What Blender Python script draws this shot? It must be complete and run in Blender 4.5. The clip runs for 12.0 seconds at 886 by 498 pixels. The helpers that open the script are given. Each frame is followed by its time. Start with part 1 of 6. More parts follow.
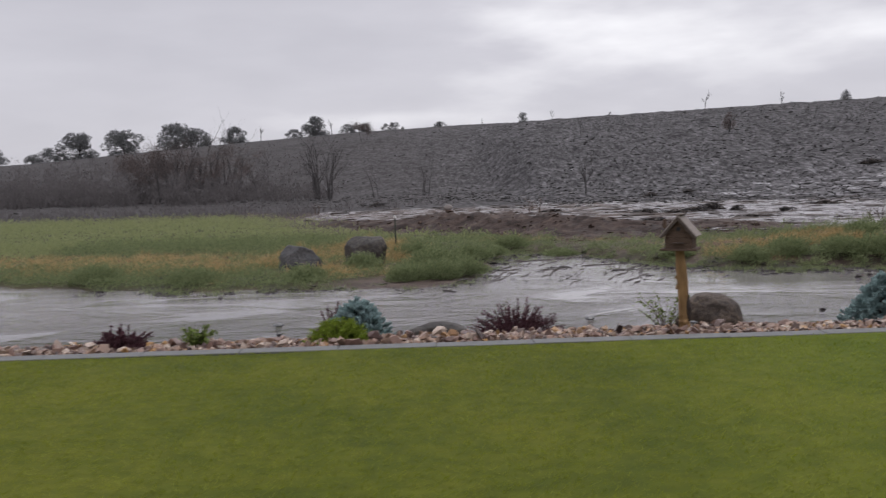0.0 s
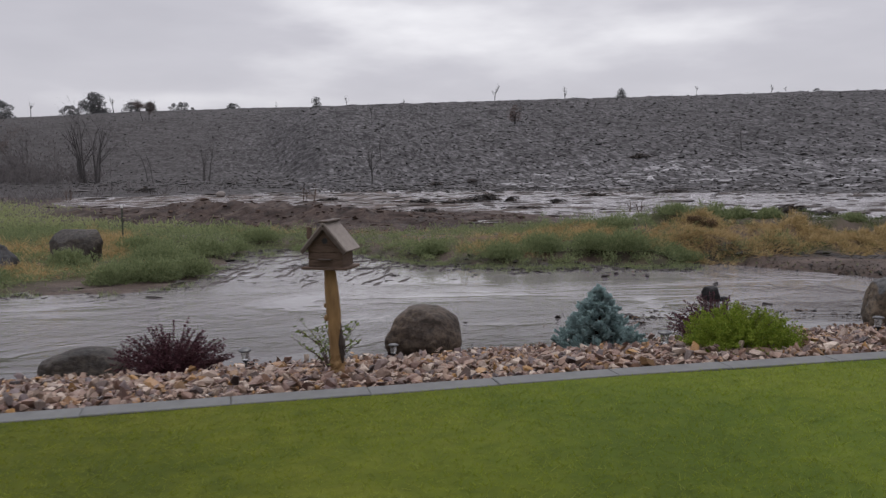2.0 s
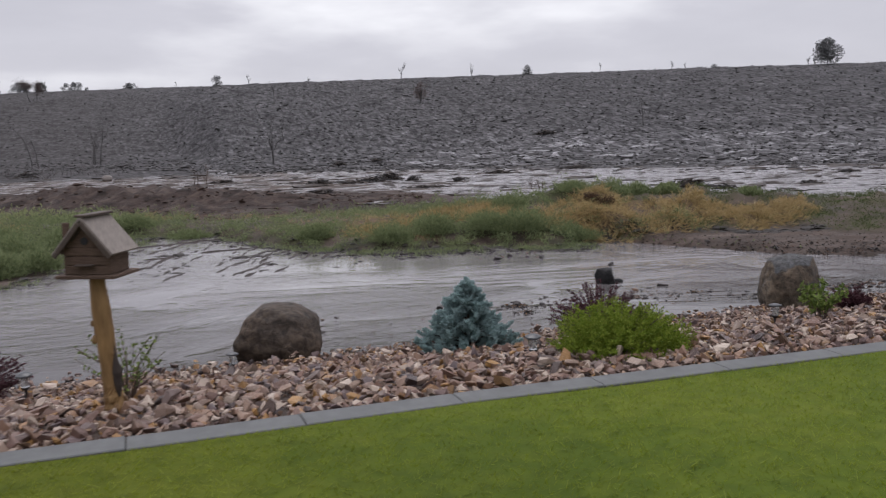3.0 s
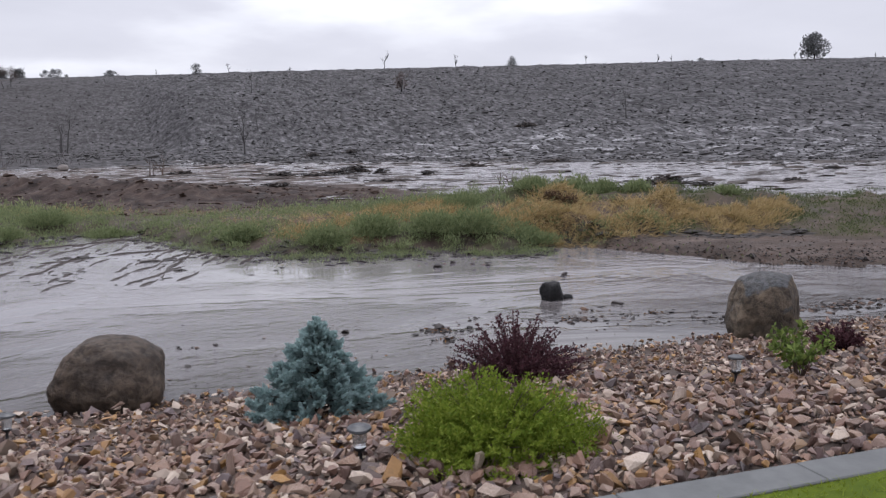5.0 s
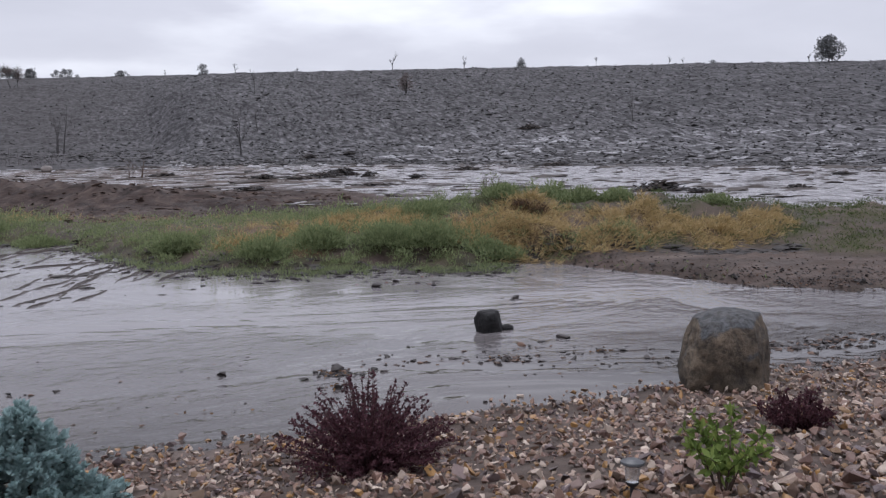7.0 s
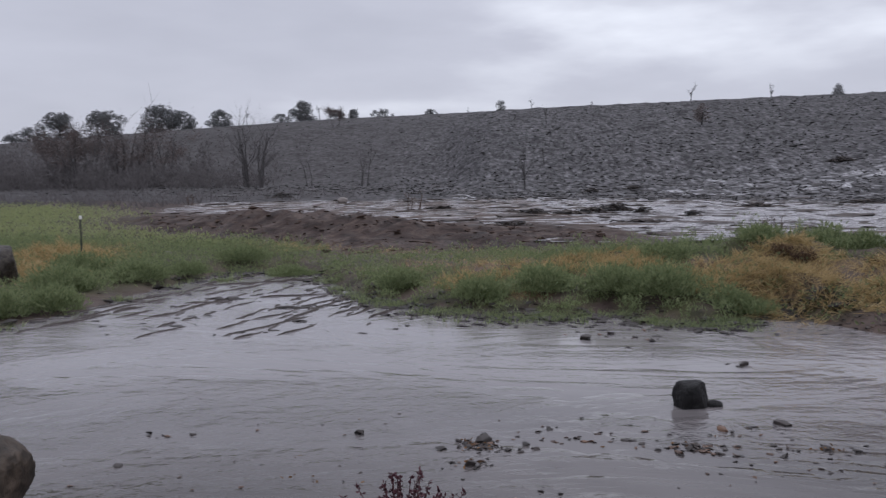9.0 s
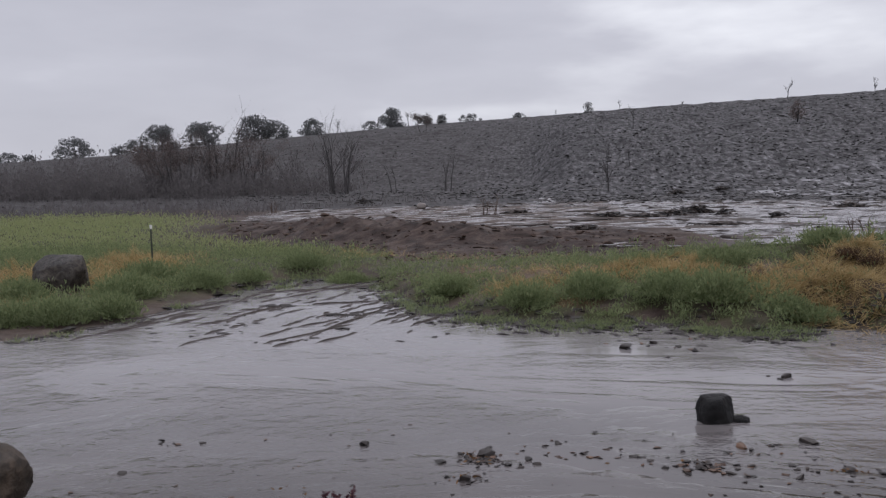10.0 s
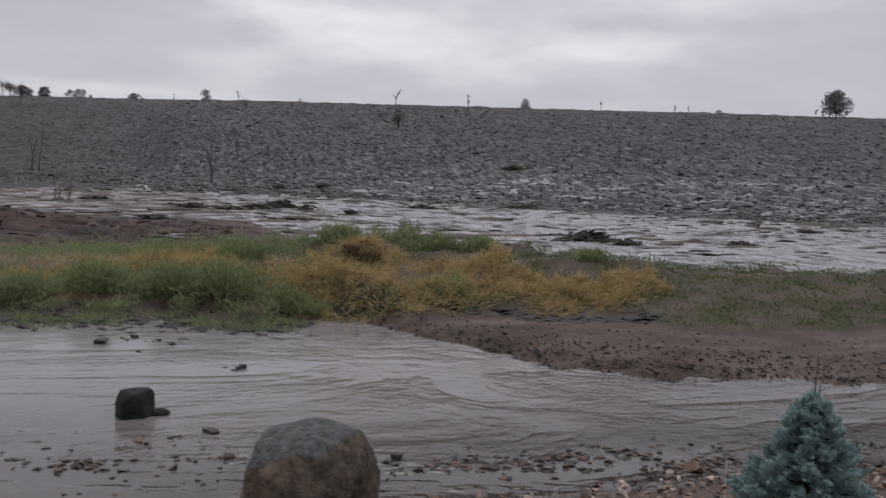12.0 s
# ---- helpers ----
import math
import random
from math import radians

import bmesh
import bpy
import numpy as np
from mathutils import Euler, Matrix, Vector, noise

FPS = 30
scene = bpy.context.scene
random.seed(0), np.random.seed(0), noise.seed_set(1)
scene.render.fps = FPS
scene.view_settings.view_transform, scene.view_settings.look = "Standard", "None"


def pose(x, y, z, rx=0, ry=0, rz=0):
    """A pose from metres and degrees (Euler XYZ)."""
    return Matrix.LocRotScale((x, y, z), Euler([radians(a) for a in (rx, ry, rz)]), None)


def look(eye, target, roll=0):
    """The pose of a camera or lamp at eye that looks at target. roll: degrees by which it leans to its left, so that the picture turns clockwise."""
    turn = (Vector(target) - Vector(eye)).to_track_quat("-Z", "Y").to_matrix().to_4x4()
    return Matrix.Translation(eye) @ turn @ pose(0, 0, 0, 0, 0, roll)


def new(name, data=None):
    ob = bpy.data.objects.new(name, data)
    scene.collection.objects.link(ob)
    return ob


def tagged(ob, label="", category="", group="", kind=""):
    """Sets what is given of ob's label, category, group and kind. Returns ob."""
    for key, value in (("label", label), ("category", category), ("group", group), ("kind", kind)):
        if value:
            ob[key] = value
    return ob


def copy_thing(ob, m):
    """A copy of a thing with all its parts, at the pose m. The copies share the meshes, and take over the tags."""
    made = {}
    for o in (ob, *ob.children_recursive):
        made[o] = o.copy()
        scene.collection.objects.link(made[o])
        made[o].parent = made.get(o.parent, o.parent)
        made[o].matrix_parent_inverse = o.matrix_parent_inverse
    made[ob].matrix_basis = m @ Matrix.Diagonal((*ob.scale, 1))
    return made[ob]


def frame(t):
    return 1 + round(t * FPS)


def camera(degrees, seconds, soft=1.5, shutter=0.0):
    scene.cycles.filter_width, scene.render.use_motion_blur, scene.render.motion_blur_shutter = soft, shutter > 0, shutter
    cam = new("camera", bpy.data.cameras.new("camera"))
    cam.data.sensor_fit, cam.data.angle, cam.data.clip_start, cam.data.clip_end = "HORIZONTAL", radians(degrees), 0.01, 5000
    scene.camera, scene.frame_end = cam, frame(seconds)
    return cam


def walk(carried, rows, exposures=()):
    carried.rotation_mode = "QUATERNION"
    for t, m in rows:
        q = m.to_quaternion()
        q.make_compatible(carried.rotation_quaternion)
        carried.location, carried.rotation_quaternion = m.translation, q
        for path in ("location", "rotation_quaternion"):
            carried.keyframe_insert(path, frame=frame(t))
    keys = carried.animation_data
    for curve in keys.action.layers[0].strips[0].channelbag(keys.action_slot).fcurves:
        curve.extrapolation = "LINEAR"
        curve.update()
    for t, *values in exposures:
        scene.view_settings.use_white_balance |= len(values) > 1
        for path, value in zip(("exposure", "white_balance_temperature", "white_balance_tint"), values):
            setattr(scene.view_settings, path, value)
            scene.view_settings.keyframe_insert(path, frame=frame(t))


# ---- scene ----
cam = camera(55.3, 12.0, 1.3, 0.25)
PATH = [
    (0, (0.005, -0.007, 1.591), (0.039, 1.987, 1.431), -1.7),
    (0.5, (0.519, 0.576, 1.626), (0.7, 2.563, 1.494), -0.8),
    (1, (0.958, 1.183, 1.628), (1.228, 3.162, 1.529), -0.1),
    (1.5, (1.454, 1.718, 1.626), (1.857, 3.67, 1.464), 1.0),
    (2, (1.953, 2.293, 1.607), (2.449, 4.22, 1.407), -0.4),
    (2.5, (2.508, 2.864, 1.581), (3.061, 4.772, 1.352), -0.9),
    (3, (2.998, 3.469, 1.56), (3.687, 5.33, 1.308), -1.2),
    (3.5, (3.461, 3.928, 1.552), (4.196, 5.768, 1.287), -1.7),
    (5.5, (5.269, 5.653, 1.529), (5.982, 7.502, 1.257), -0.4),
    (6, (5.755, 6.004, 1.545), (6.472, 7.851, 1.272), -0.4),
    (6.5, (6.238, 6.316, 1.525), (6.965, 8.158, 1.244), -0.3),
    (8.5, (7.979, 7.471, 1.554), (8.205, 9.45, 1.371), -0.2),
    (9, (8.364, 7.691, 1.54), (8.378, 9.683, 1.355), -0.4),
    (9.5, (8.816, 7.788, 1.54), (8.657, 9.773, 1.354), -1.3),
    (10, (9.236, 7.868, 1.568), (9.035, 9.85, 1.396), -1.4),
    (10.5, (9.742, 7.87, 1.571), (9.541, 9.855, 1.424), -1.1),
    (11, (10.255, 7.819, 1.605), (10.304, 9.816, 1.506), 0.1),
    (11.5, (10.756, 7.735, 1.608), (11.219, 9.676, 1.479), 2.0),
    (12, (11.3, 7.708, 1.579), (11.96, 9.587, 1.398), 2.5),
]
walk(cam, [(t, look(eye, target, roll)) for t, eye, target, roll in PATH], [(0, 0.05, 6500, 10), (1.0, -0.32, 6450, 10), (1.6, -0.16, 6500, 10), (2.5, 0.0, 6450, 10), (3.5, 0.14, 6350, 10), (4.5, 0.33, 6250, 10), (6.5, 0.29, 6150, 10), (8.5, -0.06, 5980, 10), (9.5, -0.06, 6150, 10), (10.5, -0.14, 6350, 10), (12, -0.18, 6450, 10)])

world = bpy.data.worlds.new("overcast_sky")
scene.world = world
world.use_nodes = True
SUN_AZ, SUN_EL = 12.0, 62.0
sun = new("sun", bpy.data.lights.new("sun", "SUN"))
sun.data.energy, sun.data.angle, sun.data.color = 0.7, radians(25), (1.0, 0.97, 0.93)
sun.matrix_world = look((100 * math.sin(radians(SUN_AZ)), 100 * math.cos(radians(SUN_AZ)), 100 * math.tan(radians(SUN_EL))), (0, 0, 0))
SKY_LEVEL = 1.0


def sky_nodes():
    nt = world.node_tree
    nt.nodes.clear()
    n = lambda kind: nt.nodes.new("ShaderNode" + kind)
    out, bg, tex = n("OutputWorld"), n("Background"), n("TexCoord")
    sky = n("TexSky")
    sky.sky_type, sky.sun_disc = "NISHITA", False
    sky.sun_elevation, sky.sun_rotation = radians(SUN_EL), radians(SUN_AZ)
    # flat-bottomed cloud: the direction stretched towards the zenith
    sep, mapping = n("SeparateXYZ"), n("Mapping")
    nt.links.new(tex.outputs["Generated"], sep.inputs[0])
    nt.links.new(tex.outputs["Generated"], mapping.inputs[0])
    mapping.inputs["Scale"].default_value = (1.0, 1.0, 3.6)
    mapping.inputs["Location"].default_value = (0.37, 0.1, 0.2)
    noise_a, noise_b = n("TexNoise"), n("TexNoise")
    for node, scale, detail in ((noise_a, 2.6, 5.0), (noise_b, 7.0, 4.0)):
        node.inputs["Scale"].default_value, node.inputs["Detail"].default_value = scale, detail
        node.inputs["Roughness"].default_value = 0.5
        nt.links.new(mapping.outputs[0], node.inputs["Vector"])
    # thinner parts of the cloud towards the hidden sun: heading, height, and their spreads
    heading = n("Math")
    heading.operation = "ARCTAN2"
    nt.links.new(sep.outputs[0], heading.inputs[0])
    nt.links.new(sep.outputs[1], heading.inputs[1])

    def calc(op, p, q):
        node = n("Math")
        node.operation = op
        for sock, v in zip(node.inputs, (p, q)):
            if isinstance(v, float):
                sock.default_value = v
            else:
                nt.links.new(v, sock)
        return node.outputs[0]

    total = calc("ADD", calc("MULTIPLY", noise_b.outputs["Fac"], 0.30), calc("MULTIPLY", noise_a.outputs["Fac"], 0.60))
    for az, z, wa, wz, gain in ((9.0, 0.17, 7.0, 0.07, 0.20), (24.0, 0.142, 11.0, 0.022, 0.22), (-1.0, 0.070, 9.0, 0.014, 0.28), (16.0, 0.11, 26.0, 0.11, 0.10), (30.0, 0.21, 24.0, 0.05, 0.20)):
        u = calc("DIVIDE", calc("SUBTRACT", heading.outputs[0], radians(az)), radians(wa))
        v = calc("DIVIDE", calc("SUBTRACT", sep.outputs[2], z), wz)
        fall = calc("POWER", 2.718, calc("MULTIPLY", calc("ADD", calc("MULTIPLY", u, u), calc("MULTIPLY", v, v)), -1.0))
        soft_edge = calc("MULTIPLY", fall, calc("ADD", calc("MULTIPLY", noise_b.outputs["Fac"], 1.4), 0.3))
        total = calc("ADD", total, calc("MULTIPLY", soft_edge, gain))
    ramp = n("ValToRGB")
    els = ramp.color_ramp.elements
    els[0].position, els[0].color = 0.34, (0.55, 0.540, 0.595, 1)
    els[1].position, els[1].color = 0.90, (0.93, 0.92, 0.96, 1)
    e = els.new(0.55)
    e.color = (0.62, 0.608, 0.665, 1)
    nt.links.new(total, ramp.inputs[0])
    scaled = n("Mix")
    scaled.data_type = "RGBA"
    scaled.inputs[0].default_value = 0.96
    dim = n("VectorMath")
    dim.operation = "SCALE"
    dim.inputs["Scale"].default_value = 0.10
    nt.links.new(sky.outputs[0], dim.inputs[0])
    nt.links.new(dim.outputs[0], scaled.inputs[6])
    nt.links.new(ramp.outputs[0], scaled.inputs[7])
    # an overcast sky is brighter overhead than near the horizon
    height = n("MapRange")
    for i, v in ((1, 0.28), (2, 1.0), (3, 1.0), (4, 2.95)):
        height.inputs[i].default_value = v
    nt.links.new(sep.outputs[2], height.inputs[0])
    lit = n("VectorMath")
    lit.operation = "SCALE"
    nt.links.new(scaled.outputs[2], lit.inputs[0])
    nt.links.new(height.outputs[0], lit.inputs["Scale"])
    nt.links.new(lit.outputs[0], bg.inputs[0])
    bg.inputs[1].default_value = SKY_LEVEL
    nt.links.new(bg.outputs[0], out.inputs[0])


sky_nodes()


# ---- materials ----
class Maker:
    """A small helper to wire a procedural material."""

    def __init__(self, name, rough=0.7, spec=0.5):
        self.mat = bpy.data.materials.new(name)
        self.mat.use_nodes = True
        self.nt = self.mat.node_tree
        self.bsdf = self.nt.nodes["Principled BSDF"]
        self.bsdf.inputs["Roughness"].default_value = rough
        self.bsdf.inputs["Specular IOR Level"].default_value = spec

    def node(self, kind, **values):
        node = self.nt.nodes.new("ShaderNode" + kind)
        for key, value in values.items():
            sock = node.inputs[key.replace("_", " ")]
            if hasattr(value, "is_linked") or hasattr(value, "links"):
                self.nt.links.new(value, sock)
            else:
                sock.default_value = value
        return node

    def coords(self, scale=(1, 1, 1), turn=0.0, which="Object"):
        tex = self.node("TexCoord")
        m = self.node("Mapping", Vector=tex.outputs[which])
        m.inputs["Scale"].default_value = scale
        m.inputs["Rotation"].default_value = (0, 0, turn)
        return m.outputs[0]

    def noise(self, scale, detail=4.0, rough=0.55, vec=None, warp=0.0):
        node = self.node("TexNoise", Scale=scale, Detail=detail, Roughness=rough, Distortion=warp)
        self.nt.links.new(vec if vec is not None else self.coords(), node.inputs["Vector"])
        return node.outputs["Fac"]

    def ramp(self, fac, *stops):
        node = self.node("ValToRGB", Fac=fac)
        els = node.color_ramp.elements
        while len(els) < len(stops):
            els.new(0.5)
        for el, (pos, col) in zip(els, stops):
            el.position = pos
            el.color = (*col, 1) if not isinstance(col, (int, float)) else (col, col, col, 1)
        return node.outputs[0]

    def mix(self, fac, a, b, blend="MIX"):
        node = self.nt.nodes.new("ShaderNodeMix")
        node.data_type, node.blend_type = "RGBA", blend
        for slot, v in ((0, fac), (6, a), (7, b)):
            sock = node.inputs[slot]
            if isinstance(v, (int, float)):
                sock.default_value = v if slot == 0 else (v, v, v, 1)
            elif isinstance(v, tuple):
                sock.default_value = (*v, 1)
            else:
                self.nt.links.new(v, sock)
        return node.outputs[2]

    def math(self, op, a, b=0.0, clamp=False):
        node = self.nt.nodes.new("ShaderNodeMath")
        node.operation, node.use_clamp = op, clamp
        for sock, v in ((node.inputs[0], a), (node.inputs[1], b)):
            if isinstance(v, (int, float)):
                sock.default_value = v
            else:
                self.nt.links.new(v, sock)
        return node.outputs[0]

    def bump(self, height, strength=0.5, distance=0.02):
        node = self.node("Bump", Strength=strength, Distance=distance, Height=height)
        self.nt.links.new(node.outputs[0], self.bsdf.inputs["Normal"])

    def to(self, name, value):
        self.nt.links.new(value, self.bsdf.inputs[name])

    def island(self):
        return self.nt.nodes.new("ShaderNodeNewGeometry").outputs["Random Per Island"]

    def own(self):
        return self.nt.nodes.new("ShaderNodeObjectInfo").outputs["Random"]


def m_lawn(name, blade):
    k = Maker(name, 0.55 if blade else 0.8, 0.25 if blade else 0.1)
    big = k.math("ADD", k.math("MULTIPLY", k.noise(0.55, 3.0), 0.6), k.math("MULTIPLY", k.noise(5.0, 4.0, 0.6), 0.4))
    # thinner and yellower towards one end, lush and green towards the other
    lush = k.node("MapRange", Value=k.math("ADD", k.node("SeparateXYZ", Vector=k.coords()).outputs[0], k.math("MULTIPLY", k.noise(0.3, 3.0), 3.0)))
    for slot, v in ((1, 2.5), (2, 7.0), (3, 0.0), (4, 1.0)):
        lush.inputs[slot].default_value = v
    tuft = k.ramp(k.noise(11.0, 4.0, 0.65, k.coords((0.7, 1.0, 1.0))), (0.36, 0.80), (0.58, 1.0))
    thin = k.ramp(big, (0.40, (0.048, 0.062, 0.004)), (0.50, (0.069, 0.081, 0.005)), (0.61, (0.091, 0.099, 0.008)))
    rich = k.ramp(big, (0.40, (0.053, 0.081, 0.006)), (0.50, (0.075, 0.104, 0.008)), (0.61, (0.099, 0.125, 0.012)))
    col = k.mix(1.0, k.mix(lush.outputs[0], thin, rich), tuft, "MULTIPLY")
    if blade:
        col = k.mix(k.math("ADD", k.math("MULTIPLY", k.island(), 0.4), 0.45), col, k.mix(0.75, col, (0.128, 0.150, 0.013)))
        dim = k.node("VectorMath")
        dim.operation = "SCALE"
        dim.inputs["Scale"].default_value = 1.75
        k.nt.links.new(col, dim.inputs[0])
        col = dim.outputs[0]
        k.to("Base Color", col)
        # thin blades glow from both sides alike
        leaf, blend = k.node("BsdfTranslucent", Color=col), k.node("MixShader", Fac=0.5)
        k.nt.links.new(k.bsdf.outputs[0], blend.inputs[1])
        k.nt.links.new(leaf.outputs[0], blend.inputs[2])
        k.nt.links.new(blend.outputs[0], k.nt.nodes["Material Output"].inputs[0])
    else:
        fine = k.noise(45.0, 3.0)
        k.to("Base Color", k.mix(fine, k.mix(0.12, col, (0.02, 0.03, 0.006)), col))
        k.bump(fine, 0.3, 0.01)
    return k.mat


def m_foliage(name, *cols, rough=0.7, spec=0.12, sheet=0.35):
    k = Maker(name, rough, spec)
    stops = [(i / max(1, len(cols) - 1), c) for i, c in enumerate(cols)]
    col = k.ramp(k.island(), *stops)
    patch = k.noise(2.2, 2.0)
    col = k.mix(k.math("MULTIPLY", patch, 0.5), col, cols[0])
    k.to("Base Color", col)
    if sheet:
        # thin leaves let light through
        leaf, blend = k.node("BsdfTranslucent", Color=col), k.node("MixShader", Fac=sheet)
        k.nt.links.new(k.bsdf.outputs[0], blend.inputs[1])
        k.nt.links.new(leaf.outputs[0], blend.inputs[2])
        k.nt.links.new(blend.outputs[0], k.nt.nodes["Material Output"].inputs[0])
    return k.mat


def m_rock(name, stops, rough=0.55, scale=9.0, bump=0.5, per="island"):
    k = Maker(name, rough, 0.3)
    pick = k.island() if per == "island" else k.own()
    col = k.ramp(pick, *stops)
    mott = k.noise(scale, 6.0, 0.65)
    col = k.mix(k.ramp(mott, (0.3, 0.0), (0.7, 1.0)), k.mix(0.35, col, (0.03, 0.027, 0.025)), col)
    k.to("Base Color", col)
    k.to("Roughness", k.ramp(k.noise(scale * 0.6), (0.35, rough - 0.1), (0.7, rough + 0.25)))
    k.bump(mott, bump, 0.02)
    return k.mat


def m_plain(name, dark, light, rough=0.6, scale=12.0, stretch=(1, 1, 1), bump=0.3, metal=0.0, spec=0.4, distance=0.01):
    k = Maker(name, rough, spec)
    v = k.noise(scale, 5.0, 0.6, k.coords(stretch))
    big = k.noise(scale * 0.17, 3.0)
    fac = k.math("ADD", k.math("MULTIPLY", v, 0.65), k.math("MULTIPLY", big, 0.35))
    k.to("Base Color", k.ramp(fac, (0.32, dark), (0.68, light)))
    k.bsdf.inputs["Metallic"].default_value = metal
    k.bump(v, bump, distance)
    return k.mat


def m_water(name, silt, clear, ripple):
    """Silty flood water: nearly a mirror at a low angle, with patches of short chop and slow swells."""
    k = Maker(name, 0.05, 0.5)
    k.bsdf.inputs["IOR"].default_value = 1.40
    place = k.node("SeparateXYZ", Vector=k.coords())
    along, across = place.outputs[0], place.outputs[1]

    def span(value, a, b, c, d):
        node = k.node("MapRange", Value=value)
        for slot, v in ((1, a), (2, b), (3, c), (4, d)):
            node.inputs[slot].default_value = v
        return node.outputs[0]

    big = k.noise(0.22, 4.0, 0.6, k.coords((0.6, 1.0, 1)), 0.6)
    # base colour pales towards the far side, standing in for sky sheen on ripples
    far_sheen = span(k.math("ADD", across, k.math("MULTIPLY", big, 4.0)), 15.5, 21.0, 0.0, 1.0)
    k.to("Base Color", k.mix(far_sheen, k.ramp(big, (0.36, silt), (0.64, clear)), (0.170, 0.158, 0.158)))
    # the current runs fast at both ends and slackens between
    speed = k.math("ADD", k.math("ADD", span(along, -1.0, 4.5, 0.9, 0.0), span(along, 11.0, 15.0, 0.0, 1.8)), 0.16)
    # short choppy ripples gather in loose patches and threads
    patch = k.ramp(k.noise(0.42, 4.0, 0.6, k.coords((0.45, 0.9, 1)), 0.9), (0.44, 0.04), (0.60, 1.0))
    chop = k.noise(3.6, 4.0, 0.6, k.coords((0.75, 1.0, 1.0)), 0.6)
    fine = k.noise(9.5, 3.0, 0.55, k.coords((0.9, 1.0, 1.0)), 0.4)
    gather = k.math("ADD", k.math("MULTIPLY", patch, k.math("ADD", k.math("MULTIPLY", speed, 1.5), 0.85)), k.math("MULTIPLY", speed, 0.12))
    gather = k.math("MULTIPLY", gather, span(across, 18.0, 21.0, 1.0, 0.35))
    h = k.math("MULTIPLY", k.math("ADD", k.math("MULTIPLY", chop, 0.8), k.math("MULTIPLY", fine, 0.45)), gather)
    # slow swells folded over by the current near the stones
    near = span(across, 13.8, 16.0, 1.0, 0.06)
    swell = k.noise(0.85, 2.0, 0.4, k.coords((0.42, 1.0, 1.0), 0.12), 1.0)
    h = k.math("ADD", h, k.math("MULTIPLY", k.math("MULTIPLY", swell, near), 1.3))
    # sparse single wrinkles
    fold = k.ramp(k.noise(1.3, 3.0, 0.55, k.coords((0.55, 1.3, 1.0)), 1.2), (0.62, 0.0), (0.72, 1.0))
    h = k.math("ADD", h, k.math("MULTIPLY", fold, 0.05))
    k.bump(h, ripple, 0.05)
    k.to("Roughness", k.ramp(big, (0.3, 0.04), (0.7, 0.10)))
    return k.mat


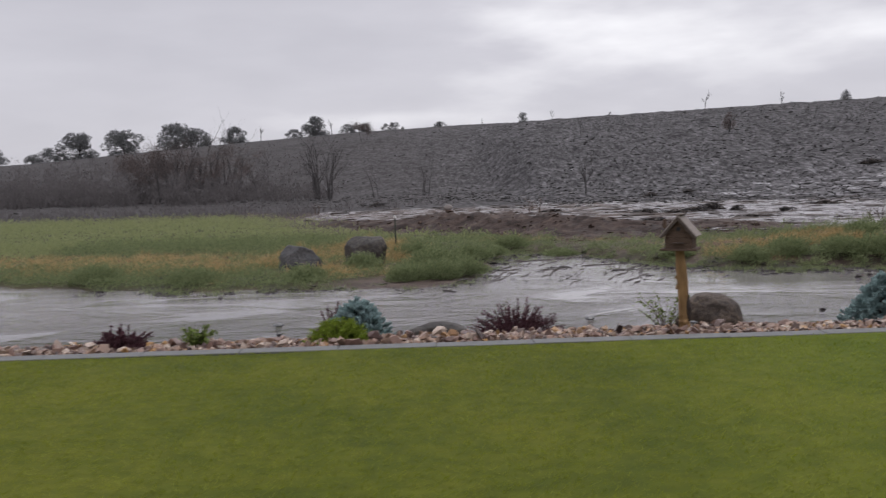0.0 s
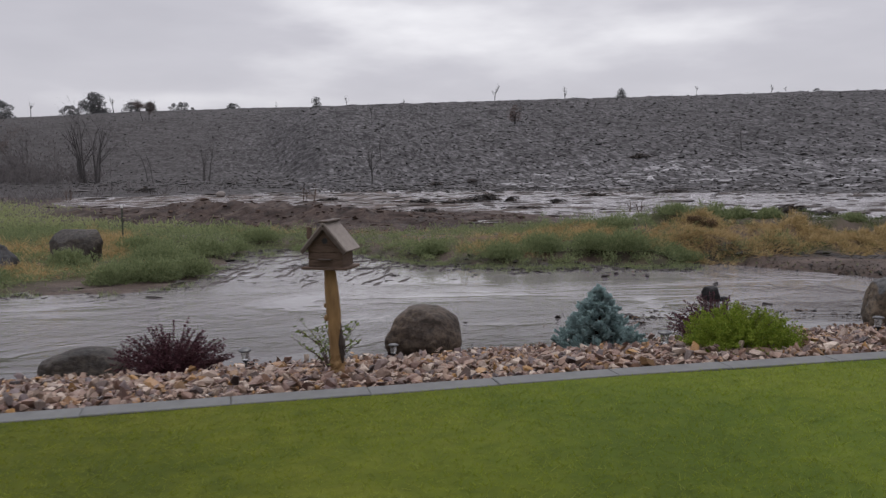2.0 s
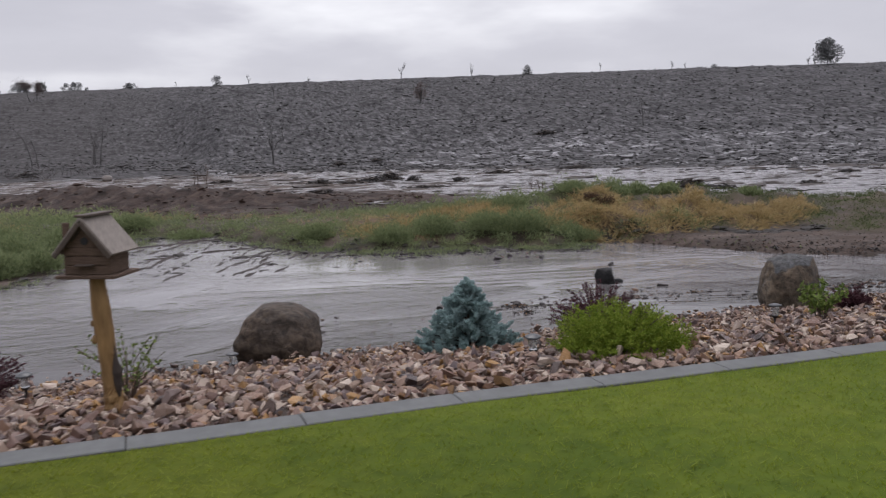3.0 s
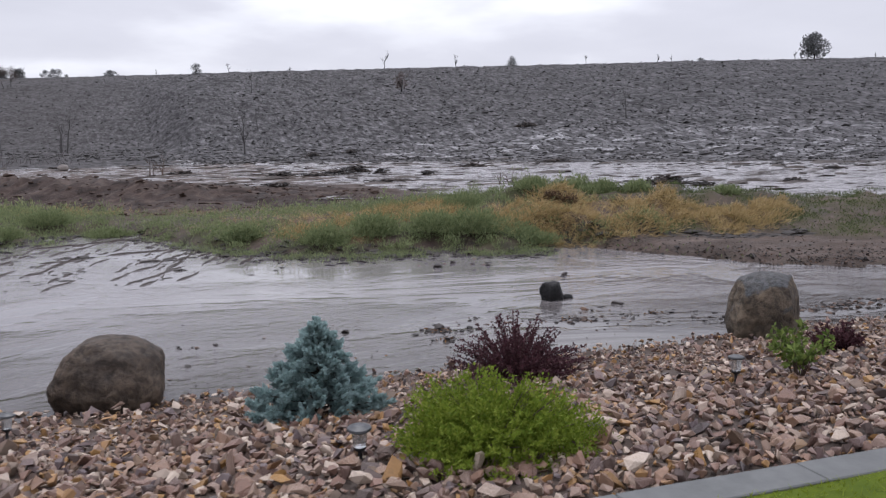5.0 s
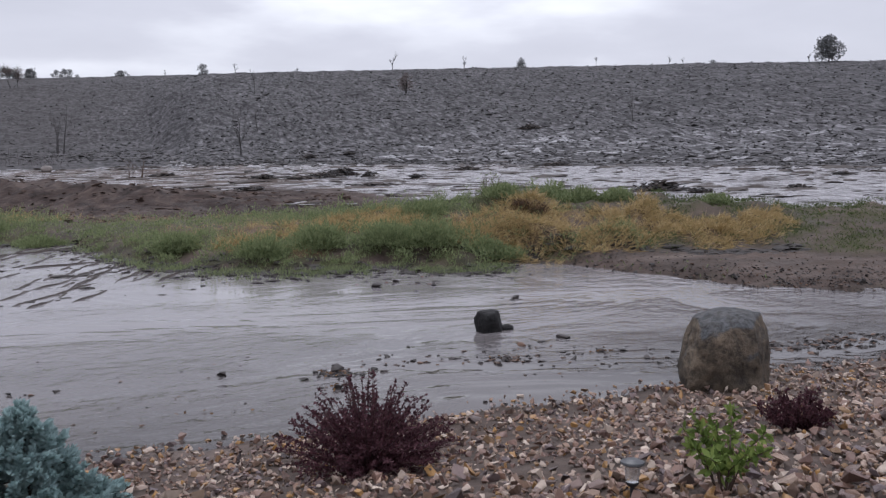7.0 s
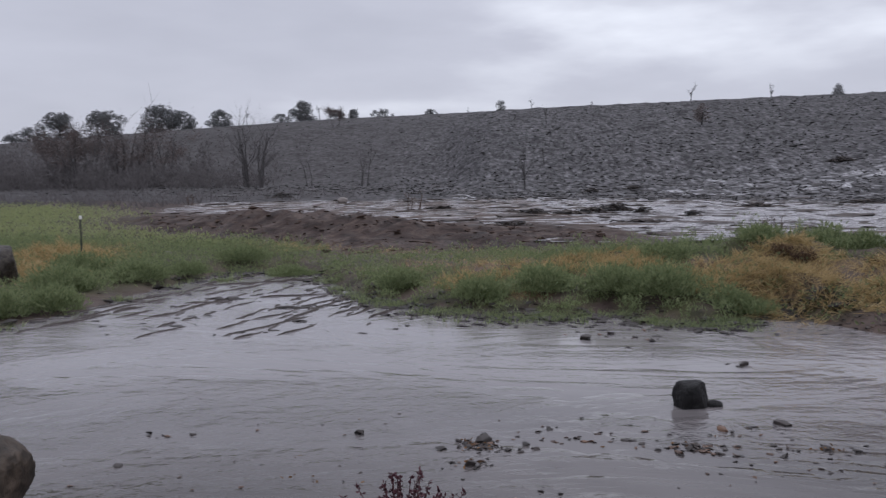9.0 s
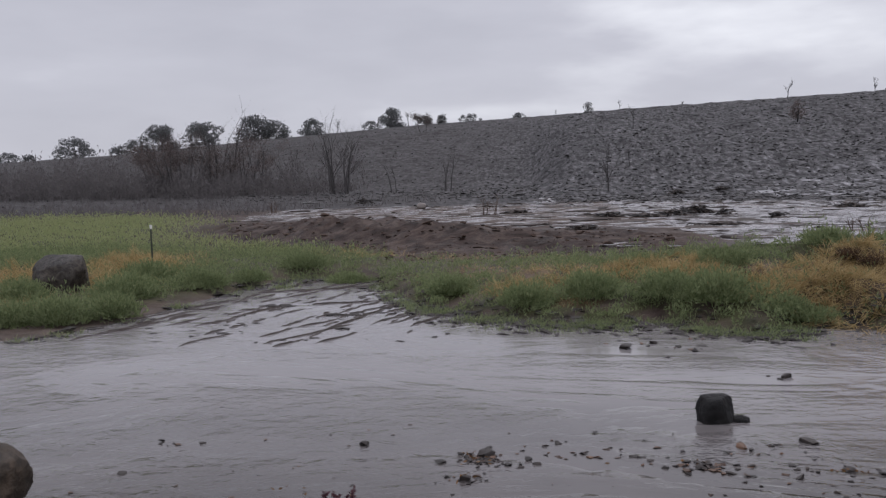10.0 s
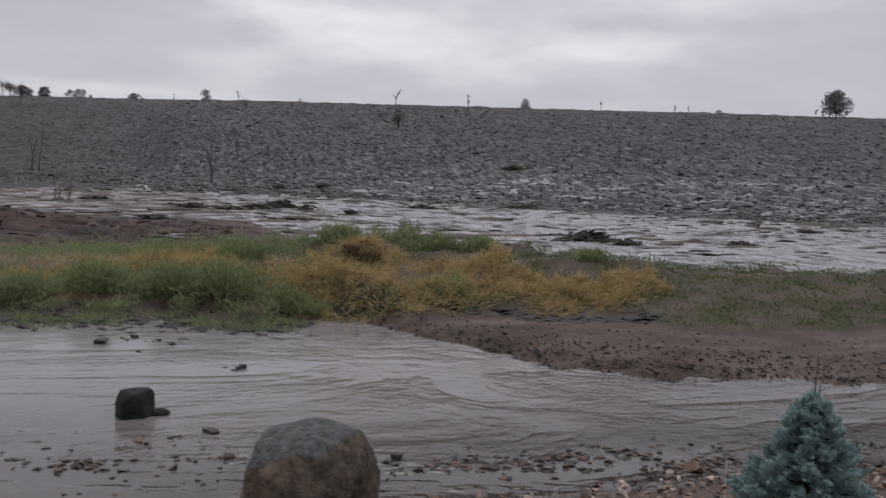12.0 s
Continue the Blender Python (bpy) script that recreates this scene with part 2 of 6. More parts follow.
def m_ground():
    k = Maker("wet_ground", 0.6, 0.5)
    zone = k.node("Attribute")
    zone.attribute_name = "zone"
    parts = k.node("SeparateColor", Color=zone.outputs["Color"])
    hill, green, dry = parts.outputs[0], parts.outputs[1], parts.outputs[2]
    fine, mid, big = k.noise(9.0, 6.0, 0.65), k.noise(1.3, 5.0, 0.6), k.noise(0.12, 4.0)
    mud = k.ramp(k.noise(0.9, 6.0, 0.6, k.coords((0.45, 1.3, 1.0)), 0.8), (0.34, (0.048, 0.035, 0.028)), (0.52, (0.088, 0.065, 0.053)), (0.70, (0.140, 0.108, 0.091)))
    mud = k.mix(k.ramp(fine, (0.35, 0.0), (0.65, 0.6)), mud, (0.040, 0.033, 0.029))
    brown = k.ramp(k.noise(1.7, 7.0, 0.70, k.coords((0.7, 0.8, 1.0)), 0.8), (0.38, (0.018, 0.013, 0.011)), (0.51, (0.044, 0.031, 0.026)), (0.66, (0.084, 0.062, 0.051)))
    # burnt slope: black stubble, grey ash and pale wet grit, sky glint in its colour
    grit = k.noise(2.6, 8.0, 0.78, k.coords((0.80, 0.20, 0.8)), 0.3)
    clump = k.noise(0.20, 4.0, 0.6, k.coords((1.0, 0.45, 1.0)), 0.5)
    tone = k.math("ADD", k.math("ADD", k.math("MULTIPLY", grit, 0.86), k.math("MULTIPLY", clump, 0.14)), k.math("MULTIPLY", k.math("SUBTRACT", dry, 0.5), 0.035))
    tone = k.math("ADD", k.math("MULTIPLY", k.math("SUBTRACT", tone, 0.505), k.math("ADD", k.math("MULTIPLY", dry, 0.5), 0.95)), 0.489)
    burnt = k.ramp(tone, (0.42, (0.018, 0.017, 0.018)), (0.475, (0.044, 0.041, 0.042)), (0.54, (0.072, 0.069, 0.070)), (0.58, (0.112, 0.108, 0.111)), (0.65, (0.190, 0.184, 0.190)))
    burnt = k.mix(k.math("MULTIPLY", zone.outputs["Alpha"], 0.7), burnt, (0.034, 0.030, 0.029))
    # run-off rills between clods near the slope's foot, sky shine put in as colour
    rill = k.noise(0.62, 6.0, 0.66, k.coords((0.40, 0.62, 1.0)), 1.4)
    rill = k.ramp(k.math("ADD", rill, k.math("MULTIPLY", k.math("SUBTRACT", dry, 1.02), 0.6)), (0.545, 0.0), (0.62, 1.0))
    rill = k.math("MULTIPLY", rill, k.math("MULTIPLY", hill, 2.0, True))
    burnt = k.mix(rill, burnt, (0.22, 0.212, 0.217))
    soil = k.ramp(mid, (0.3, (0.030, 0.034, 0.014)), (0.7, (0.062, 0.066, 0.026)))
    straw = k.ramp(mid, (0.3, (0.085, 0.056, 0.032)), (0.7, (0.190, 0.132, 0.068)))
    col = k.mix(green, k.mix(zone.outputs["Alpha"], mud, brown), soil)
    col = k.mix(k.math("MULTIPLY", dry, k.math("SUBTRACT", 1.0, k.math("MULTIPLY", hill, 20.0, True), True)), col, straw)
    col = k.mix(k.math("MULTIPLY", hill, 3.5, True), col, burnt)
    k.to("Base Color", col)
    k.to("Specular IOR Level", k.mix(rill, 0.12, 0.5))
    k.to("Roughness", k.mix(rill, k.ramp(mid, (0.35, 0.60), (0.65, 0.95)), 0.25))
    k.bump(k.math("ADD", fine, k.math("MULTIPLY", mid, 2.0)), 0.6, 0.06)
    return k.mat


M_GROUND = m_ground()
M_LAWN, M_BLADE = m_lawn("lawn_soil", False), m_lawn("lawn_blades", True)
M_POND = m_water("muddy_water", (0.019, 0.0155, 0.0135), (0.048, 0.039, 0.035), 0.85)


def m_flood():
    """Fast shallow flood: pale wet sheets between dark combed drifts of mud and brush."""
    k = Maker("flood_water", 0.2, 0.5)
    k.bsdf.inputs["IOR"].default_value = 1.33
    long = k.noise(0.75, 7.0, 0.70, k.coords((0.85, 0.55, 1.0)), 1.6)
    patch = k.noise(0.13, 4.0, 0.6, k.coords((0.7, 1.2, 1.0)), 1.5)
    small = k.noise(2.2, 6.0, 0.68, k.coords((1.0, 0.6, 1.0)), 0.8)
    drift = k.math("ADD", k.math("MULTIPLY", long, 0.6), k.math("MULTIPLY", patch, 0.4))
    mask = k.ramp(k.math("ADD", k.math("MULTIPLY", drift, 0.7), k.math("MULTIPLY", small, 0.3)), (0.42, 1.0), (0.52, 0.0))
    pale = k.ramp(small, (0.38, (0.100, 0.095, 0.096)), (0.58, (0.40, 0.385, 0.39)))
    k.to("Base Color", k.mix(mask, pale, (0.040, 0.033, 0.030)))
    k.to("Roughness", k.mix(mask, 0.22, 0.75))
    k.to("Specular IOR Level", k.mix(mask, 0.5, 0.08))
    k.bump(k.math("ADD", small, k.math("MULTIPLY", long, 1.5)), 1.0, 0.18)
    return k.mat


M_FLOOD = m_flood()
ROCK_STOPS = ((0.0, (0.092, 0.051, 0.039)), (0.12, (0.221, 0.132, 0.097)), (0.24, (0.103, 0.076, 0.078)), (0.34, (0.324, 0.216, 0.153)), (0.44, (0.059, 0.044, 0.044)), (0.52, (0.346, 0.189, 0.059)),
              (0.60, (0.194, 0.114, 0.086)), (0.70, (0.497, 0.405, 0.324)), (0.80, (0.259, 0.192, 0.146)), (0.90, (0.248, 0.149, 0.097)), (1.0, (0.045, 0.034, 0.034)))
M_BED = m_rock("crushed_stone", ROCK_STOPS, 0.38, 14.0)
M_BED_ONE = m_rock("crushed_stone_piece", ROCK_STOPS, 0.38, 14.0, per="own")
M_DEBRIS = m_rock("wet_debris", ((0.0, (0.016, 0.013, 0.012)), (0.6, (0.034, 0.026, 0.023)), (0.88, (0.12, 0.066, 0.040)), (1.0, (0.04, 0.03, 0.028))), 0.6, 14.0)
M_MUD = m_plain("wet_mud", (0.030, 0.024, 0.021), (0.075, 0.061, 0.053), 0.6, 6.0, spec=0.15, bump=0.6, distance=0.03)
M_SOD = m_plain("black_sod", (0.013, 0.011, 0.010), (0.036, 0.029, 0.025), 0.6, 6.0, spec=0.2, bump=0.6, distance=0.03)
M_CURB = m_plain("concrete_edging", (0.076, 0.079, 0.077), (0.122, 0.125, 0.123), 0.7, 9.0)
M_WOOD = m_plain("weathered_boards", (0.058, 0.037, 0.027), (0.125, 0.086, 0.063), 0.75, 16.0, (1, 1, 7), 0.5, spec=0.2)
M_ROOF = m_plain("grey_roof_boards", (0.150, 0.128, 0.113), (0.265, 0.232, 0.205), 0.75, 14.0, (6, 1, 1), 0.4, spec=0.2)
M_DARKWOOD = m_plain("dark_trim", (0.035, 0.026, 0.021), (0.085, 0.062, 0.048), 0.7, 16.0)
M_LOG = m_plain("peeled_log", (0.120, 0.070, 0.030), (0.300, 0.188, 0.082), 0.65, 7.0, (3, 3, 0.6), 0.5, spec=0.2)
M_BARK = m_plain("bark", (0.018, 0.013, 0.010), (0.06, 0.044, 0.034), 0.8, 14.0, (1, 1, 0.4), 0.8)
# stub greys lie close together: rain haze on the slope put into the colour
M_STUB = m_rock("hazy_soot_brush", ((0.0, (0.036, 0.034, 0.034)), (0.5, (0.056, 0.053, 0.053)), (0.8, (0.078, 0.074, 0.073)), (1.0, (0.112, 0.107, 0.106))), 0.85, 2.0)
M_DRIFT = m_rock("wet_drift", ((0.0, (0.016, 0.014, 0.014)), (0.6, (0.042, 0.037, 0.036)), (1.0, (0.090, 0.083, 0.080))), 0.6, 3.0)
M_CHAR = m_plain("charred_wood", (0.012, 0.011, 0.011), (0.045, 0.040, 0.038), 0.75, 6.0)
# lightened to a hazy grey: rain haze over the thicket is in the colour
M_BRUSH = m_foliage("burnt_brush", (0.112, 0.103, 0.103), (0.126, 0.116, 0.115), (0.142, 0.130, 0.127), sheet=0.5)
M_BANK = m_plain("bank_soil", (0.036, 0.024, 0.019), (0.078, 0.054, 0.042), 0.85, 5.0, spec=0.08)
# mist between the far stems is put into their lighter grey
M_STEM = m_plain("haze_grey_stems", (0.050, 0.046, 0.045), (0.085, 0.078, 0.076), 0.8, 6.0)
M_TWIG = m_plain("brown_twigs", (0.050, 0.032, 0.024), (0.105, 0.072, 0.055), 0.75, 6.0)
M_RED = m_plain("dark_red_twigs", (0.030, 0.012, 0.012), (0.070, 0.028, 0.028), 0.7, 6.0)
M_BLACK = m_plain("black_plastic", (0.010, 0.010, 0.011), (0.024, 0.024, 0.026), 0.65, 20.0, bump=0.05)
M_LENS = m_plain("clear_lens", (0.62, 0.63, 0.63), (0.72, 0.73, 0.73), 0.12, 20.0, bump=0.05)
M_LENS.node_tree.nodes["Principled BSDF"].inputs["Transmission Weight"].default_value = 0.85
M_LENS.node_tree.nodes["Principled BSDF"].inputs["Alpha"].default_value = 0.8
M_CAP = m_plain("lamp_cap", (0.022, 0.023, 0.025), (0.042, 0.044, 0.047), 0.35, 20.0, bump=0.05, spec=0.5)
M_STEEL = m_plain("painted_steel", (0.02, 0.03, 0.02), (0.05, 0.055, 0.04), 0.5, 14.0)
M_WHITE = m_plain("white_paint", (0.65, 0.64, 0.62), (0.8, 0.79, 0.77), 0.5, 14.0, bump=0.05)
M_SPRUCE = m_foliage("blue_needles", (0.227, 0.312, 0.305), (0.294, 0.394, 0.386), (0.361, 0.470, 0.460), sheet=0.4)
M_SPIREA = m_foliage("lime_leaves", (0.100, 0.150, 0.018), (0.175, 0.228, 0.028), (0.260, 0.305, 0.052), sheet=0.4)
M_BARB = m_foliage("purple_leaves", (0.040, 0.018, 0.023), (0.076, 0.032, 0.040), (0.130, 0.060, 0.068))
M_LEAF = m_foliage("green_leaves", (0.065, 0.100, 0.024), (0.135, 0.185, 0.046), (0.235, 0.290, 0.078))
M_WEED = m_foliage("weed_green", (0.122, 0.152, 0.070), (0.208, 0.246, 0.122), (0.272, 0.306, 0.160), sheet=0.5)
M_CREEP = m_foliage("creeping_green", (0.050, 0.066, 0.026), (0.085, 0.108, 0.042), (0.140, 0.160, 0.066), sheet=0.3)
M_MEADOW = m_foliage("meadow_green", (0.232, 0.262, 0.122), (0.270, 0.298, 0.142), (0.318, 0.336, 0.172), sheet=0.5)
M_STRAW = m_foliage("dry_straw", (0.260, 0.188, 0.088), (0.410, 0.308, 0.150), (0.530, 0.428, 0.238), sheet=0.4)
# ridge junipers paled to grey, with the distant haze mixed into the leaf colour
M_JUNIPER = m_foliage("haze_grey_juniper", (0.140, 0.143, 0.146), (0.165, 0.167, 0.168), (0.198, 0.198, 0.196), sheet=0.5)
M_DEADLEAF = m_foliage("dead_leaves", (0.07, 0.042, 0.022), (0.15, 0.080, 0.034), (0.25, 0.14, 0.065))
M_RUSTWEED = m_foliage("rust_weed", (0.060, 0.036, 0.024), (0.105, 0.064, 0.040), (0.160, 0.102, 0.062))
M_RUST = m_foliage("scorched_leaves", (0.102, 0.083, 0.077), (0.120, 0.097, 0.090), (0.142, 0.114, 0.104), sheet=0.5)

# ---- the lie of the land ----
WATER, CHANNEL = -1.10, -0.74
BANK_Y = (8.14, 9.2, 10.0, 11.1, 12.1, 13.0, 14.0, 16.0, 18.0)
BANK_Z = (-0.02, -0.14, -0.33, -0.52, -0.80, -0.97, -1.13, -1.45, -1.5)
SHORE_X = (-60, -30, -12.4, -9.8, -5.3, -1, 0.6, 1.4, 2.0, 2.6, 5.2, 6.2, 7, 8.5, 9.8, 13.4, 14.8, 15.5, 16.2, 16.7, 17.3, 19.3, 21, 24, 30, 60)
SHORE_Y = (30, 27, 24.5, 23.2, 21.7, 21.8, 21.6, 23.0, 27, 29.8, 29.8, 26.5, 24.9, 23.6, 22.9, 22.2, 21.8, 20.9, 19.3, 18.2, 17.6, 17.1, 16.3, 15.6, 15.0, 14.6)
BANK_FOOT_X = (-6, -2.5, 1.3, 3, 5.2, 7.7, 11, 14.5)
BANK_FOOT_Y = (45.5, 42.0, 38.9, 37.6, 36.0, 35.2, 34.8, 33.5)
RIDGE_AZ = (-180, -110, -60, -33, -26.5, -20, -13, -6, 2, 9.5, 20, 28, 37, 48, 65, 110, 180)
RIDGE_EL = (0.5, 0.6, 0.9, 1.38, 1.75, 2.35, 2.95, 3.45, 3.8, 4.1, 4.32, 4.38, 4.4, 4.2, 3.6, 0.8, 0.5)
SLOPE_D = (62, 78, 92, 110, 130, 150, 175, 195)
SLOPE_F = (0.0, 0.008, 0.09, 0.31, 0.52, 0.69, 0.86, 1.0)
RIDGE_D = 195.0


def smooth(a, b, v):
    t = np.clip((v - a) / (b - a), 0, 1)
    return t * t * (3 - 2 * t)


def wave_noise(x, y, size, seed):
    """Cheap rolling unevenness about -1 to 1, features of about that size."""
    rng = np.random.RandomState(seed)
    out = np.zeros_like(x)
    for k in range(5):
        ang, ph, f = rng.uniform(0, 6.28), rng.uniform(0, 6.28, 2), rng.uniform(0.7, 1.9) * 6.28 / size
        u, v = x * np.cos(ang) + y * np.sin(ang), y * np.cos(ang) - x * np.sin(ang)
        out = out + np.sin(u * f + ph[0] + 1.3 * np.sin(v * f * 0.6 + ph[1]))
    return out / 3.2


def far_shore(x):
    return np.interp(x, SHORE_X, SHORE_Y) + 0.18 * np.sin(2.3 * x) + 0.12 * np.sin(5.1 * x + 1) + 0.30 * np.sin(3.3 * x + 2.2 * np.sin(1.7 * x)) * smooth(4.5, 6.5, x) * (1 - smooth(13, 15, x))


def recede(az):
    """How far the hillside draws back from the burnt face (1) into the next fold of hills (0 to 1)."""
    return 1 - smooth(0.5, 5.0, az)


NEAR_FACE, BACK_FACE = (0, 50, 62, 83, 130, 195, 3000), (0, 50, 71, 103, 190, 352, 5200)


def face_distance(d, az):
    """The distance on the burnt face that corresponds to a true distance d."""
    w = recede(az)
    out = np.zeros_like(d)
    for a0, a1, b0, b1 in zip(NEAR_FACE, NEAR_FACE[1:], BACK_FACE, BACK_FACE[1:]):
        lo, hi = a0 + (b0 - a0) * w, a1 + (b1 - a1) * w
        out = np.where((d >= lo) & (d <= hi), a0 + (d - lo) / (hi - lo) * (a1 - a0), out)
    return np.where(d > hi, a1, out)


def true_distance(d, az):
    w = recede(az)
    return d * (1 - w) + np.interp(d, NEAR_FACE, BACK_FACE) * w


def land_zones(x, y):
    """How far a place is meadow, mound, road, brown bank and hill (0 to 1)."""
    az = np.degrees(np.arctan2(x - 6, y - 5))
    d = face_distance(np.hypot(x - 6, y - 5), az)
    s = y - far_shore(x)
    hill = smooth(64, 80, d + np.interp(az, (-30, 5, 30), (-4, -5, 6))) * smooth(20, 40, y)
    road_y = np.interp(x, (14, 16, 19.3, 21, 25, 34, 60), (21.9, 21.7, 21.0, 19.8, 18.6, 17.2, 16.2))
    road = smooth(13.8, 15.2, x) * (1 - smooth(-0.5, 0.7, y - road_y + 0.3 * np.sin(x * 1.9))) * smooth(0, 0.4, s)
    crest_y = np.interp(x, (6, 10, 15, 19, 23, 30, 45), (28.5, 27.3, 25.4, 24.6, 23.2, 21.8, 21.0))
    mound = np.exp(-((y - crest_y) / np.where(y < crest_y, np.interp(x, (10, 18, 24), (3.4, 2.8, 2.2)), 2.6)) ** 2) * smooth(5, 9, x) * (1 - smooth(60, 90, x))
    bank_y = np.interp(x, BANK_FOOT_X, BANK_FOOT_Y)
    bank = smooth(-1.2, 0.9, y - bank_y) * smooth(-7, -3, x) * (1 - smooth(13.0, 15.5, x))
    meadow = 1 - smooth(-6, 0.5, x - np.interp(y, (22, 30, 42, 60), (4, 5, -3, -9)))
    return d, az, s, hill, road, mound, bank_y, bank, meadow


def mud_shelf(x, y):
    """The flat of bare mud between the water and the grass beside the inlet (0 to 1)."""
    grass = np.interp(x, (-4, -2.5, -1.5, -0.25, 0.6, 1.35, 1.8, 3.2), (22.0, 23.0, 23.7, 23.9, 24.6, 25.6, 26.6, 27.6))
    return smooth(-0.25, 0.25, grass - y + 0.3 * wave_noise(x, y, 1.3, 22)) * smooth(-3.8, -1.6, x) * (1 - smooth(2.6, 3.4, x))


def behind_bank(x, y):
    """How far a place lies in the flooded channel behind the brown bank and the mound."""
    bank_y = land_zones(x, y)[6]
    return np.where(x < 13.5, smooth(-1.6, 1.2, y - bank_y + 0.35 * np.sin(x * 1.1)), smooth(27.5, 29.5, y + np.interp(x, (13.5, 17, 21, 24, 31), (-5.0, -5.5, -4.5, -0.5, 1.2))))


def ground_z(x, y):
    x, y = np.asarray(x, float), np.asarray(y, float)
    d, az, s, hill, road, mound, bank_y, bank, meadow = land_zones(x, y)
    near = np.interp(y, BANK_Y, BANK_Z)
    near = np.where(y < 8.14, -0.06, near) + 0.02 * wave_noise(x, y, 1.2, 3) * smooth(8.4, 9.5, y)
    shore = np.interp(s, (-4, -1.2, -0.1, 0.5, 1.5), (-1.5, -1.3, -1.13, -1.04, -0.98))
    left = np.interp(y, (22, 27, 32, 45, 62), (-1.04, -1.00, -0.80, -0.63, -0.5)) + 0.05 * wave_noise(x, y, 3.5, 5)
    low = np.interp(y, (24, 30, 36), (-0.98, -0.88, -0.92)) + 0.05 * wave_noise(x, y, 2.5, 6)
    crest = np.interp(x, (6, 9, 12, 15, 19, 23, 30, 45), (0.0, 0.22, 0.45, 0.84, 0.86, 0.62, 0.52, 0.45))
    mid = low + crest * mound * (1 + 0.22 * wave_noise(x, y, 2.4, 7) + 0.15 * wave_noise(x, y, 1.1, 12))
    mid = mid + (np.interp(y, (16, 19, 22), (-1.06, -0.98, -0.86)) - mid) * road
    rear = CHANNEL - 0.04 + 0.06 * wave_noise(x * 0.22, y, 2.6, 8) - 0.08 * smooth(24, 34, x) * (1 - smooth(48, 60, y))
    lip = CHANNEL + (0.66 + 0.10 * wave_noise(x, y, 3.0, 9) + 0.15 * wave_noise(x, y, 0.9, 13)) * np.exp(-((y - bank_y - 2.3) / np.where(y < bank_y + 2.3, 1.5, 3.2)) ** 2) * (1 - 0.85 * smooth(5.0, 11.0, x)) * (0.45 + 0.55 * smooth(-2.5, 1.0, x)) * smooth(-9, -4, x)
    rear = np.where(x < 15.5, np.maximum(rear, lip), rear)
    spill = smooth(6.5, 9, x) * (1 - smooth(14.0, 16.0, x)) * smooth(-0.8, 0.6, y - bank_y) * (1 - smooth(4.0, 7.0, y - bank_y))
    rear = rear + spill * (0.13 * wave_noise(x * 0.7, y, 1.9, 15) + 0.08 * wave_noise(x, y * 1.2, 0.95, 16))
    to_rear = behind_bank(x, y)
    mid = mid + (rear - mid) * to_rear
    land = left * meadow + mid * (1 - meadow)
    shore = shore + 0.035 * wave_noise(x * 0.6, y, 0.7, 14) * smooth(14, 16, x) * np.exp(-((s - 0.1) / 0.8) ** 2)
    far = np.where(s < 1.5, shore + (land - shore) * smooth(0.3, 1.5, s), land)
    flat = mud_shelf(x, y) * smooth(-1.6, 0.1, s)
    far = far + (-1.088 + 0.030 * wave_noise(x * 1.7 - y * 0.6, y * 0.5 + x * 0.2, 0.9, 23) + 0.03 * smooth(0.3, 2.2, s) - far) * flat
    top = 1.55 + RIDGE_D * (1 + 0.805 * recede(az)) * np.tan(np.radians(np.interp(az, RIDGE_AZ, RIDGE_EL)))
    dd = d + np.interp(az, (-30, 5, 30), (-4, -5, 6)) * np.clip((150 - d) / 60, 0, 1)
    rise = np.interp(dd, SLOPE_D, SLOPE_F)
    slope = -0.74 - 0.9 * recede(az) + (top + 0.74 + 0.9 * recede(az)) * rise + (0.10 + 0.35 * rise) * wave_noise(x, y, 9.0, 10) * smooth(72, 84, d) * (1 - 0.6 * smooth(170, 195, d))
    slope = slope - np.clip(d - RIDGE_D, 0, 1e9) * 0.03
    far = far + (slope - far) * hill
    # a low apron of washed ash ends the flood below the receding hill
    true_d = np.hypot(x - 6, y - 5)
    apron = -0.78 + 0.014 * np.clip(true_d - 66, 0, 40) + 0.05 * wave_noise(x, y * 0.6, 5.0, 17)
    far = np.where((true_d > 62) & (az > -60) & (az < 6), np.maximum(far, apron - 1.5 * (1 - recede(az - 1.5))), far)
    z = np.where(y < 16, near, far)
    z = np.where((y >= 15) & (y < 17), near + (far - near) * smooth(15, 17, y), z)
    side = smooth(30, 60, np.abs(x - 6)) * (1 - smooth(15, 40, y))
    return z + (-0.3 - z) * side * (y > 8.3)


def gz(x, y):
    return float(ground_z(np.array([x]), np.array([y]))[0])


# ---- building helpers ----
def part(name, bm, material, parent=None, label=""):
    """One mesh object from a bmesh, under a thing or a part."""
    me = bpy.data.meshes.new(name)
    bm.to_mesh(me)
    bm.free()
    return link(name, me, material, parent, label)


def link(name, me, material, parent=None, label=""):
    if not me.materials:
        me.materials.append(material)
    ob = new(name, me)
    if parent is not None:
        ob.parent = parent
    if label:
        ob["label"] = label
    return ob


def thing(name, x, y, z, label, category, group="", turn=0.0, kind=""):
    ob = new(name)
    ob.matrix_basis = pose(x, y, z, 0, 0, turn)
    return tagged(ob, label, category, group, kind)


